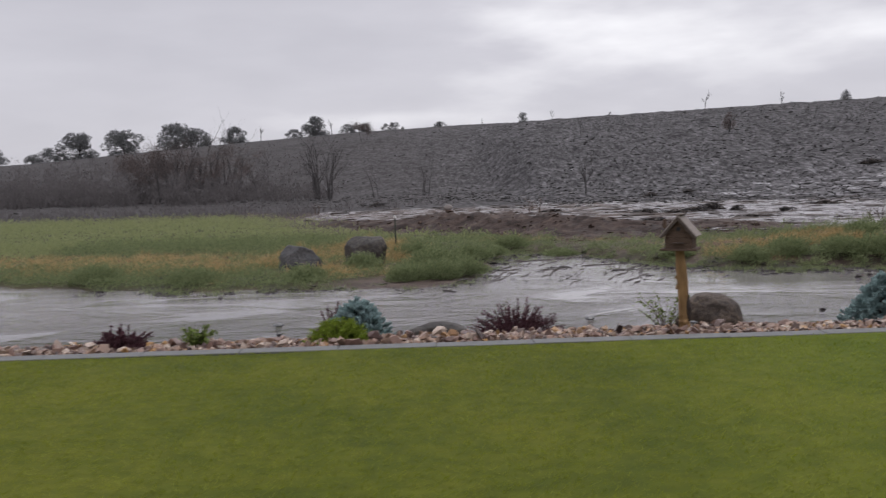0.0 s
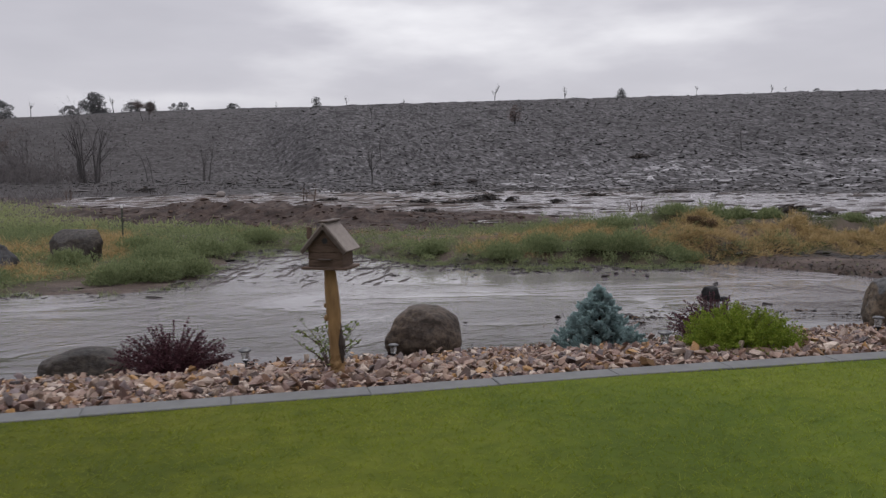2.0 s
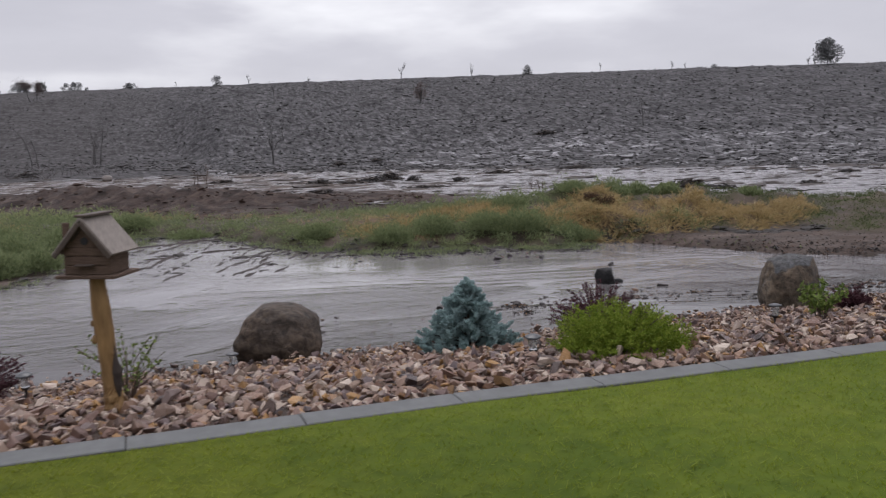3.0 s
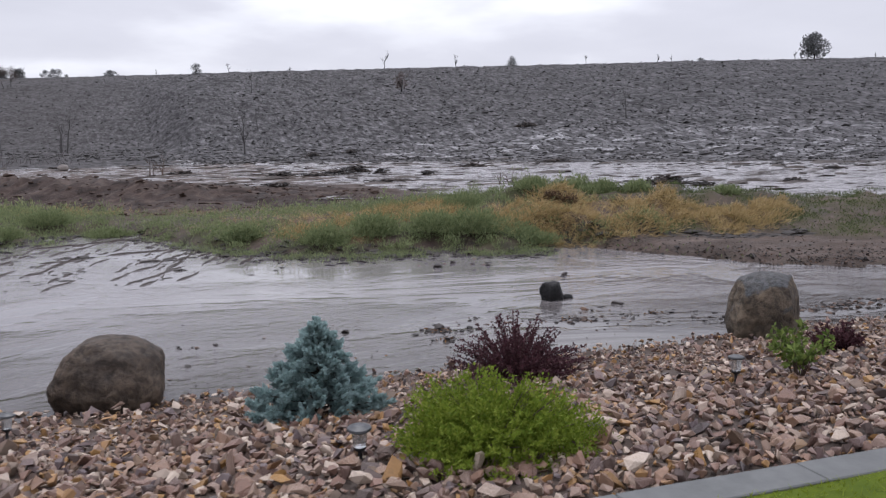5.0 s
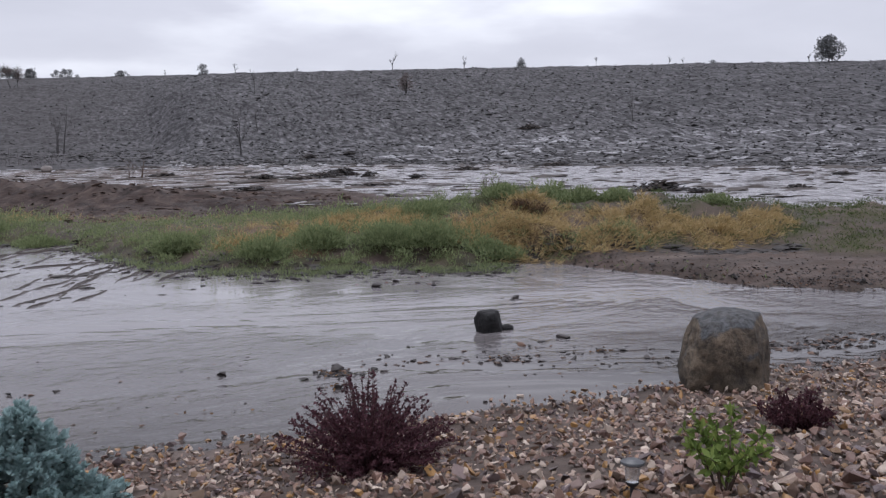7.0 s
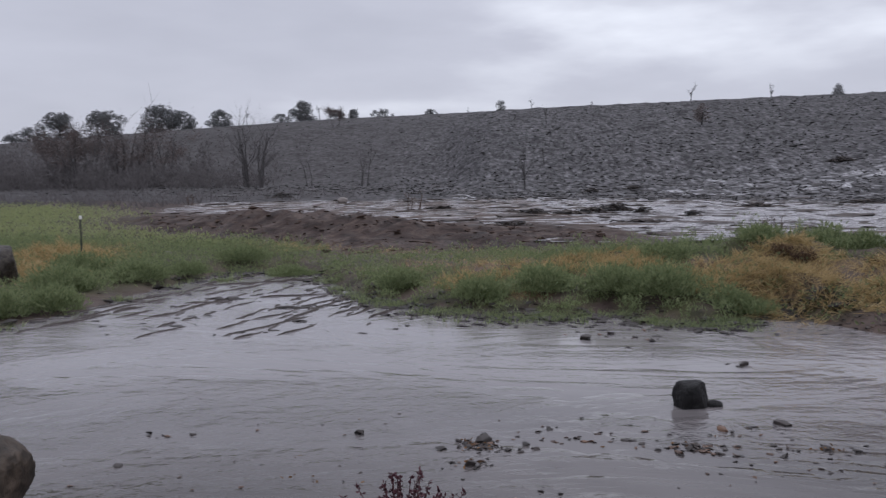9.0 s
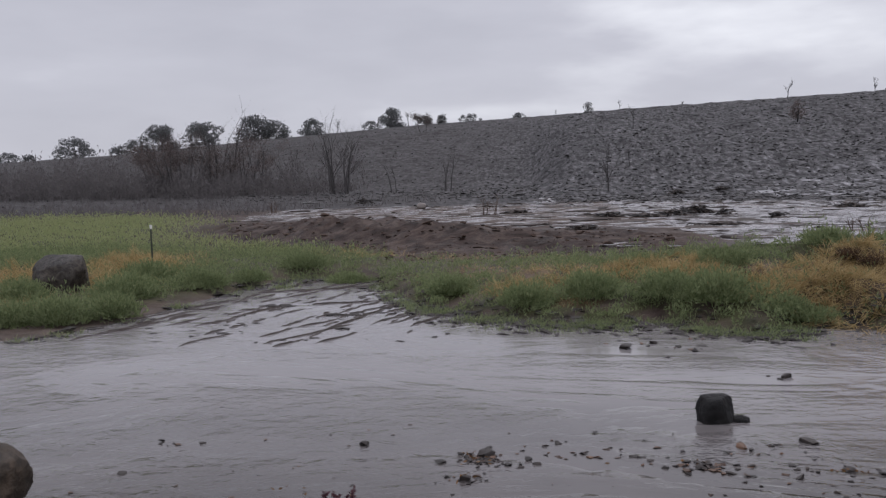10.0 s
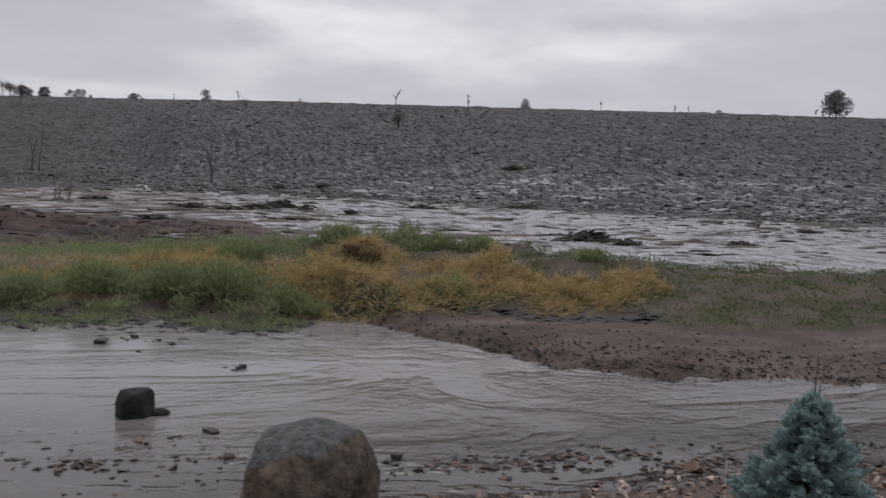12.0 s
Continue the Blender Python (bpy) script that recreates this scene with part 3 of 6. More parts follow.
def raw(name, verts, faces, material, parent=None, label="", smooth_faces=False, lift=None):
    """lift: a random seed; the shading of fine growth then follows the growth as a whole, which looks up."""
    me = bpy.data.meshes.new(name)
    me.from_pydata(verts if isinstance(verts, list) else verts.tolist(), [], faces if isinstance(faces, list) else faces.tolist())
    if smooth_faces:
        me.shade_smooth()
    if lift is not None:
        me.shade_smooth()
        up = np.random.RandomState(lift).normal(0, 0.38, (len(me.vertices), 3)) + (0, 0, 1)
        me.normals_split_custom_set_from_vertices((up / np.linalg.norm(up, axis=1, keepdims=True)).tolist())
    return link(name, me, material, parent, label)


def one_box(size, m=None, bevel=0.0):
    bm = bmesh.new()
    bmesh.ops.create_cube(bm, size=1.0)
    bmesh.ops.scale(bm, vec=size, verts=bm.verts)
    if bevel:
        bmesh.ops.bevel(bm, geom=list(bm.edges), offset=bevel, segments=1, affect="EDGES")
    if m is not None:
        bm.transform(m)
    return bm


def lathe(profile, sides=16):
    """A turned shape from (radius, height) pairs."""
    bm = bmesh.new()
    rings = [[bm.verts.new((r * math.cos(6.2832 * i / sides), r * math.sin(6.2832 * i / sides), h)) for i in range(sides)] for r, h in profile]
    for a, b in zip(rings, rings[1:]):
        for i in range(sides):
            bm.faces.new((a[i], a[(i + 1) % sides], b[(i + 1) % sides], b[i]))
    bm.faces.new(rings[0][::-1])
    bm.faces.new(rings[-1])
    return bm


def tube(bm, pts, radii, sides=5):
    """A tapered limb along points."""
    rings = []
    for i, p in enumerate(pts):
        p = Vector(p)
        way = Vector(pts[min(i + 1, len(pts) - 1)]) - Vector(pts[max(i - 1, 0)])
        q = way.to_track_quat("Z", "Y")
        rings.append([bm.verts.new(p + q @ Vector((radii[i] * math.cos(6.2832 * k / sides), radii[i] * math.sin(6.2832 * k / sides), 0))) for k in range(sides)])
    for a, b in zip(rings, rings[1:]):
        for k in range(sides):
            bm.faces.new((a[k], a[(k + 1) % sides], b[(k + 1) % sides], b[k]))
    bm.faces.new(rings[-1])
    return bm


def boulder_bm(size, seed, rough=0.16, boxy=2.5, taper=0.15, skew=0.0, level=5, cut=6, sharp=0.7):
    """A worn boulder: a ball cut by a few planes, then roughened; its foot is at z = 0."""
    rng = random.Random(seed)
    bm = bmesh.new()
    bmesh.ops.create_icosphere(bm, subdivisions=level, radius=1.0)
    planes = [(Vector((rng.gauss(0, 1), rng.gauss(0, 1), rng.gauss(0, 0.8))).normalized(), rng.uniform(0.70, 0.9) - (0.22 if sharp > 0.9 else 0)) for _ in range(cut)]
    off = Vector((rng.uniform(0, 50), rng.uniform(0, 50), 0))
    for v in bm.verts:
        p = v.co.copy()
        p /= (abs(p.x) ** boxy + abs(p.y) ** boxy + abs(p.z) ** boxy) ** (1 / boxy)
        for n, h in planes:
            over = p.dot(n) - h
            if over > 0:
                p -= n * over * sharp
        shrink = 1 - taper * (p.z * 0.5 + 0.5)
        p.x, p.y = p.x * shrink + skew * p.z, p.y * shrink
        p *= 1 + rough * noise.noise(p * 1.3 + off) + 0.032 * noise.noise(p * 4 + off) + 0.016 * noise.noise(p * 11 + off) - 0.018 * max(0.0, 0.12 - abs(noise.noise(p * 2.1 + off * 2))) / 0.12
        v.co = Vector((p.x * size[0] / 2, p.y * size[1] / 2, p.z * size[2] / 2))
    low = min(v.co.z for v in bm.verts)
    bmesh.ops.translate(bm, vec=(0, 0, -low), verts=bm.verts)
    for f in bm.faces:
        f.smooth = True
    return bm


def stone_shapes(count, seed, points=15):
    """Angular broken stones of about unit size: hulls of random points, as vertex and triangle arrays."""
    rng = np.random.RandomState(seed)
    shapes = []
    for _ in range(count):
        bm = bmesh.new()
        wide = np.array((0.55, rng.uniform(0.34, 0.5), rng.uniform(0.18, 0.33)))
        for p in rng.normal(size=(points, 3)):
            p = p / np.linalg.norm(p) * rng.uniform(0.78, 1.0)
            bm.verts.new(p * wide)
        hull = bmesh.ops.convex_hull(bm, input=bm.verts)
        bmesh.ops.delete(bm, geom=list({g for g in hull["geom_interior"] if isinstance(g, bmesh.types.BMVert)}), context="VERTS")
        bmesh.ops.triangulate(bm, faces=bm.faces)
        bm.verts.index_update()
        shapes.append((np.array([v.co[:] for v in bm.verts]), np.array([[v.index for v in f.verts] for f in bm.faces])))
        bm.free()
    return shapes


def turns(rng, n, tip=0.5):
    """n turn matrices: any heading, tipped by up to about tip radians."""
    a, b, c = rng.uniform(0, 6.28, n), rng.normal(0, tip, n), rng.normal(0, tip, n)
    ca, sa, cb, sb, cc, sc = np.cos(a), np.sin(a), np.cos(b), np.sin(b), np.cos(c), np.sin(c)
    rz = np.zeros((n, 3, 3)); rz[:, 0, 0] = ca; rz[:, 0, 1] = -sa; rz[:, 1, 0] = sa; rz[:, 1, 1] = ca; rz[:, 2, 2] = 1
    rx = np.zeros((n, 3, 3)); rx[:, 0, 0] = 1; rx[:, 1, 1] = cb; rx[:, 1, 2] = -sb; rx[:, 2, 1] = sb; rx[:, 2, 2] = cb
    ry = np.zeros((n, 3, 3)); ry[:, 1, 1] = 1; ry[:, 0, 0] = cc; ry[:, 0, 2] = sc; ry[:, 2, 0] = -sc; ry[:, 2, 2] = cc
    return rz @ rx @ ry


def scatter(name, shapes, places, sizes, material, seed, tip=0.5, squash=None, parent=None):
    """Many stones joined into one mesh."""
    rng = np.random.RandomState(seed)
    rot = turns(rng, len(places), tip)
    verts, faces, base = [], [], 0
    pick = rng.randint(0, len(shapes), len(places))
    for i, (p, s) in enumerate(zip(places, sizes)):
        v, f = shapes[pick[i]]
        w = (v * s) @ rot[i].T
        if squash is not None:
            w = w * squash
        verts.append(w + p)
        faces.append(f + base)
        base += len(v)
    return raw(name, np.concatenate(verts), np.concatenate(faces), material, parent)


def blades(name, base, height, width, material, seed, lean=0.35, parent=None, bend=True, lift=None):
    """Grass blades or leaves joined into one mesh: a bent blade of two faces for each base point."""
    rng = np.random.RandomState(seed)
    n = len(base)
    ang = rng.uniform(0, 6.28, n)
    side = np.stack([np.cos(ang), np.sin(ang), np.zeros(n)], 1) * (np.broadcast_to(width, n) / 2)[:, None]
    tip_way = np.stack([rng.normal(0, lean, n), rng.normal(0, lean, n), np.ones(n)], 1)
    h = np.broadcast_to(height, n)[:, None]
    mid = base + tip_way * np.array((0.4, 0.4, 1.0)) * h * 0.5
    top = base + tip_way * np.array((1.0, 1.0, 0.92)) * h
    if bend:
        verts = np.stack([base - side, base + side, mid + side * 0.8, mid - side * 0.8, top], 1).reshape(-1, 3)
        i = np.arange(n)[:, None] * 5
        faces = (i + np.array((0, 1, 2, 3))).tolist() + (i + np.array((3, 2, 4))).tolist()
    else:
        verts = np.stack([base - side, base + side, top], 1).reshape(-1, 3)
        faces = (np.arange(n)[:, None] * 3 + np.array((0, 1, 2))).tolist()
    return raw(name, verts, faces, material, parent, lift=lift)


def leaf_cloud(points, ways, length, width, rng):
    """Leaf quads (kite shaped) at points, pointing about along ways: arrays of vertices and faces."""
    n = len(points)
    w = ways / np.maximum(np.linalg.norm(ways, axis=1, keepdims=True), 1e-6)
    s = np.cross(w, rng.normal(size=(n, 3)))
    s /= np.maximum(np.linalg.norm(s, axis=1, keepdims=True), 1e-6)
    L = (length * rng.uniform(0.7, 1.3, n))[:, None]
    W = (width * rng.uniform(0.7, 1.3, n))[:, None]
    v = np.stack([points, points + w * L * 0.5 + s * W * 0.5, points + w * L, points + w * L * 0.5 - s * W * 0.5], 1).reshape(-1, 3)
    f = np.arange(n)[:, None] * 4 + np.array((0, 1, 2, 3))
    return v, f


# ---- ground, lawn, edging, water ----
def axis(core, step, grow, far):
    a, b = core
    pts = list(np.arange(a, b + 1e-6, step))
    s, p = step, b
    while p < far:
        s *= grow
        p += s
        pts.append(p)
    s, p = step, a
    while p > -far:
        s *= grow
        p -= s
        pts.insert(0, p)
    return np.array(pts)


def build_ground():
    xs = axis((-16, 34), 0.4, 1.035, 3000)
    ys = np.concatenate([-np.geomspace(3000, 8, 16), np.arange(2, 8, 2), np.arange(8.0, 46, 0.3), np.arange(46, 80, 0.7), np.arange(80, 216, 1.3), np.arange(216, 400, 3.5), 400 + np.geomspace(4, 2800, 16)])
    gx, gy = np.meshgrid(xs, ys)
    z = ground_z(gx.ravel(), gy.ravel())
    verts = np.stack([gx.ravel(), gy.ravel(), z], 1)
    nx, ny = len(xs), len(ys)
    i = (np.arange(ny - 1)[:, None] * nx + np.arange(nx - 1)[None, :]).ravel()
    faces = np.stack([i, i + 1, i + nx + 1, i + nx], 1)
    ob = raw("ground", verts, faces, M_GROUND, smooth_faces=True)
    d, az, s, hill, road, mound, bank_y, bank, meadow = land_zones(verts[:, 0], verts[:, 1])
    x, y = verts[:, 0], verts[:, 1]
    green, dry = cover(x, y)
    brown = np.clip(smooth(-3.5, -1, y - bank_y) * smooth(-10, -5, x) * (1 - smooth(13, 16, x)) * (1 - smooth(8, 14, y - bank_y)), 0, 1)
    # black wet soil along the waterline below the weeds
    soaked = smooth(-0.5, -0.1, s + 0.2 * wave_noise(x, y, 0.8, 19)) * (1 - smooth(0.7, 1.4, s)) * smooth(4.5, 6, x) * (1 - smooth(17.5, 19.5, x)) * (y > 17)
    brown = np.maximum(brown, soaked * (1 - 0.5 * smooth(14, 15.5, x)))
    hill = np.maximum(hill, recede(az - 1.0) * smooth(66, 70, np.hypot(x - 6, y - 5) + 1.5 * wave_noise(x, y, 4.0, 18)) * (az > -60))
    soot = hill * np.interp(az, (-40, -14, -4, 4), (1, 1, 0.8, 0)) * (1 - smooth(165, 200, d))
    # wet steers how much painted glint the slope colour gets
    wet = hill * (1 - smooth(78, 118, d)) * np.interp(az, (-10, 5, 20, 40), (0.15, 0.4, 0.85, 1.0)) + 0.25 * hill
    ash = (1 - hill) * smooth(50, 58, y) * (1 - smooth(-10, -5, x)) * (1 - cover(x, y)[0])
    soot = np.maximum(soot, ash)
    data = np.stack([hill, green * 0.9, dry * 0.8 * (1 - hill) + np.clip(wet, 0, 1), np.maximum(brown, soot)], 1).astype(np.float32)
    att = ob.data.attributes.new("zone", "FLOAT_COLOR", "POINT")
    att.data.foreach_set("color", data.ravel())
    return tagged(ob, "wet muddy ground rising to a burnt grey hillside", "ground", kind="structure")


# flattened dry grass: middle and half widths
STRAW_PATCHES = ((13.2, 24.4, 1.1, 0.8), (16.2, 23.3, 2.3, 0.9), (11.2, 25.9, 1.0, 0.6), (-1.9, 31.4, 1.7, 2.3), (-1.4, 27.9, 1.2, 2.2), (-4.4, 29.3, 1.2, 1.5), (9.0, 25.3, 1.0, 0.5), (12.4, 25.4, 0.9, 0.8), (-3.0, 24.8, 1.3, 1.3), (-3.4, 29.2, 1.0, 1.5), (-6.3, 27.2, 2.2, 1.6), (-9.4, 29.0, 3.4, 1.7), (-13.5, 29.5, 3.0, 1.6), (9.6, 33.2, 1.6, 1.6), (11.4, 32.4, 1.4, 1.4), (8.4, 28.4, 1.8, 1.1), (9.6, 26.7, 1.0, 0.7), (4.2, 34.6, 2.2, 0.9), (7.2, 33.0, 1.6, 0.9),
                 (12.2, 25.6, 0.7, 0.9), (14.6, 24.1, 1.0, 0.7), (15.3, 22.8, 1.3, 0.55), (15.6, 24.3, 0.8, 0.6), (17.4, 23.4, 0.6, 1.1), (18.5, 22.1, 1.5, 0.65), (20.2, 22.3, 0.9, 0.4), (10.6, 26.0, 1.2, 0.7))


def cover(x, y):
    """Where living grass and where straw grows (0 to 1 each)."""
    d, az, s, hill, road, mound, bank_y, bank, meadow = land_zones(x, y)
    ragged = 0.7 * np.clip(wave_noise(x, y, 1.0, 35) + 0.45, 0, 1) * smooth(5, 6.5, x) * (1 - smooth(13, 14, x))
    land = smooth(0.02, 0.30, s - ragged) * (y > 17) * (1 - hill) * (1 - road)
    front = np.where(x < 14.5, 1 - smooth(-2.5, -0.8, y - bank_y), 1 - smooth(27.0, 29.0, y + np.interp(x, (14, 17, 21, 24, 31), (-2.0, -2.0, -0.5, 2.2, 3.2))))
    field = meadow * (1 - smooth(50, 60, y + 0.1 * x))
    reach = np.maximum(front * (1 - meadow), field)
    p = wave_noise(x, y, 2.6, 31) + 0.5 * wave_noise(x, y, 1.1, 32)
    straw = smooth(0.15, 0.40, p + np.interp(x, (-20, -6, 3, 7, 11, 14), (-0.9, -0.9, -0.9, -0.6, -0.35, -0.9)) - 0.45 * (np.abs(y - 25) > 3.5) - 0.9 * (1 - smooth(0.4, 1.4, s)) * (x < 13))
    for cx, cy, rx, ry in STRAW_PATCHES:
        edge = ((x - cx) / rx) ** 2 + ((y - cy) / ry) ** 2
        straw = np.maximum(straw, np.exp(-edge ** 2) * smooth(-1.5, -0.5, p + 0.6 * wave_noise(x, y, 0.7, 34)))
    bald = smooth(0.06, 0.5, wave_noise(x, y, 1.7, 33)) * (1 - meadow) * 0.85 + smooth(18.5, 22, x) * 0.25 + 0.5 * smooth(27.0, 29.5, y) * smooth(2, 6, x)
    bald = bald + smooth(14.0, 15.5, x) * (1 - straw) * (0.12 + 0.30 * smooth(-0.2, 0.4, wave_noise(x, y, 1.4, 36)))
    cov = land * reach * (1 - np.clip(bald, 0, 0.9)) * (1 - mud_shelf(x, y))
    for cx, cy in ((-4.09, 25.6), (-2.1, 26.6)):
        cov = cov * smooth(0.7, 1.1, np.hypot((x - cx) * 0.9, y - cy))
    return cov * (1 - straw), cov * straw


ground = build_ground()

LAWN_EDGE, CURB_EDGE = 8.02, 8.23


def edge_shift(x):
    """The edging bends slightly towards the lawn beyond the green shrub."""
    return np.interp(x, (5.0, 9.0, 14.0, 40.0), (0.0, -0.13, -0.22, -0.22))


def build_lawn():
    xs, ys = np.arange(-40, 50.1, 0.5), np.concatenate([np.arange(-45, 0, 1.5), np.arange(0, LAWN_EDGE, 0.4), [LAWN_EDGE]])
    gx, gy = np.meshgrid(xs, ys)
    shift = edge_shift(gx.ravel()) * smooth(0, LAWN_EDGE, gy.ravel())
    verts = np.stack([gx.ravel(), gy.ravel() + shift, 0.008 * wave_noise(gx.ravel(), gy.ravel(), 2.5, 40) + 0.000], 1)
    nx, ny = len(xs), len(ys)
    i = (np.arange(ny - 1)[:, None] * nx + np.arange(nx - 1)[None, :]).ravel()
    lawn = raw("lawn", verts, np.stack([i, i + 1, i + nx + 1, i + nx], 1), M_LAWN, smooth_faces=True)
    tagged(lawn, "mown green lawn beside the concrete edging", "lawn", kind="structure")
    rng = np.random.RandomState(4)
    n = 190000
    x, y = rng.uniform(-7, 12, n), LAWN_EDGE - 6.6 * rng.uniform(0, 1, n) ** 1.1
    y = y + edge_shift(x) * smooth(0, LAWN_EDGE, y)
    base = np.stack([x, y, np.full(n, 0.001)], 1)
    grass = blades("lawn_grass", base, rng.uniform(0.010, 0.028, n), 0.006, M_BLADE, 5, 1.1, bend=False)
    tagged(grass, "short mown grass blades of the lawn", "grass", kind="stuff")


build_lawn()


def build_curb():
    root = thing("edging", 0, 0, 0, "grey concrete edging between lawn and stones", "edging", kind="structure")
    x = 3.85 - 46 * 0.95
    rng = random.Random(2)
    while x < 50:
        step = 0.95
        bm = one_box((step - 0.003, CURB_EDGE - LAWN_EDGE, 0.16), None, 0.006)
        ob = part("edging_block", bm, M_CURB, root)
        m, rise = x + step / 2, edge_shift(x + step) - edge_shift(x)
        ob.matrix_basis = pose(m, (LAWN_EDGE + CURB_EDGE) / 2 + edge_shift(m), -0.07 + rng.uniform(-0.003, 0.003), 0, 0, math.degrees(math.atan2(rise, step)))
        x += step


build_curb()


def water_sheet(name, x0, x1, y0, y1, z, step, material, label, behind=False):
    xs, ys = np.arange(x0, x1 + 0.01, step), np.arange(y0, y1 + 0.01, step)
    gx, gy = np.meshgrid(xs, ys)
    verts = np.stack([gx.ravel(), gy.ravel(), np.full(gx.size, z) + 0.004 * wave_noise(gx.ravel() * 0.5, gy.ravel(), 1.6, 50)], 1)
    nx, ny = len(xs), len(ys)
    i = (np.arange(ny - 1)[:, None] * nx + np.arange(nx - 1)[None, :]).ravel()
    faces = np.stack([i, i + 1, i + nx + 1, i + nx], 1)
    if behind:
        mx, my = verts[faces].mean(1)[:, 0], verts[faces].mean(1)[:, 1]
        crest = np.interp(mx, (19, 23, 30, 45), (24.6, 23.2, 21.8, 21.0))
        faces = faces[(behind_bank(mx, my) > 0.9) | ((mx > 21) & (my > crest + 0.5))]
    ob = raw(name, verts, faces, material, smooth_faces=True)
    return tagged(ob, label, "water", kind="structure")


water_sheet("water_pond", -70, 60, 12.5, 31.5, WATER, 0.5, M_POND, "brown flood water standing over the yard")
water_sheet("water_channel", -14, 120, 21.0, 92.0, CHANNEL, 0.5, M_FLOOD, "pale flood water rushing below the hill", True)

STONES = stone_shapes(28, 3, 11)
CHIPS = stone_shapes(20, 4, 8)
PEBBLES = stone_shapes(24, 5, 8)


def build_bed():
    bed_root = thing("stone_bed", 0, 0, 0, "bed of loose pink and tan crushed stone sloping to the water", "stones", kind="structure")
    rng = np.random.RandomState(8)

    def lay(n, x0, x1, near_y, far_y):
        x = rng.uniform(x0, x1, n)
        t = rng.uniform(0, 1, n)
        end = np.minimum(far_y, 14.35 + 0.35 * np.sin(x * 0.9) + 0.2 * np.sin(x * 2.3))
        y = near_y + edge_shift(x) * (near_y < 9) + t * (end - near_y)
        s = rng.gamma(3.2, 0.0138, n) * np.interp(y, (8, 10, 14), (1.12, 1.0, 0.95)) * np.interp(x, (2, 6, 8, 12), (1.15, 1.05, 0.90, 0.88)) + 0.032
        keep = y - 0.3 * s > CURB_EDGE + edge_shift(x)
        z = ground_z(x, y) + s * rng.uniform(0.02, 0.48, n)
        return np.stack([x, y, z], 1)[keep], s[keep]

    p, s = lay(18500, -6, 17, CURB_EDGE, 10.8)
    q, r = lay(18500, -9, 24, 10.6, 99.0)
    # grit and small chips between the stones
    n = 15000
    fx, fy = rng.uniform(-3, 16, n), CURB_EDGE + rng.uniform(0, 1, n) * 5.4
    fy = fy + edge_shift(fx)
    fs = rng.gamma(3.0, 0.008, n) + 0.022
    grit = scatter("loose_stones", CHIPS, np.stack([fx, fy, ground_z(fx, fy) + fs * 0.25], 1)[fy - fs > CURB_EDGE + edge_shift(fx)], fs[fy - fs > CURB_EDGE + edge_shift(fx)], M_BED, 11, 0.5, parent=bed_root)
    grit["kind"] = "stuff"
    near = np.where((p[:, 0] > 3.0) & (p[:, 0] < 12) & (p[:, 1] < 9.6))[0]
    near = near[np.argsort(-s[near])][:290]
    rest = np.setdiff1d(np.arange(len(p)), near)
    for ob in (scatter("loose_stones", STONES, p[rest], s[rest], M_BED, 9, 0.62, parent=bed_root), scatter("loose_stones", PEBBLES, q, r, M_BED, 10, 0.62, parent=bed_root)):
        ob["kind"] = "stuff"
    meshes = []
    for v, f in STONES[:14]:
        me = bpy.data.meshes.new("stone")
        me.from_pydata(v.tolist(), [], f.tolist())
        me.materials.append(M_BED_ONE)
        meshes.append(me)
    r = random.Random(5)
    for i in near:
        ob = link("stone", meshes[r.randrange(14)], M_BED_ONE, bed_root)
        ob.matrix_basis = pose(*p[i], r.gauss(0, 26), r.gauss(0, 26), r.uniform(0, 360)) @ Matrix.Scale(float(s[i]), 4)


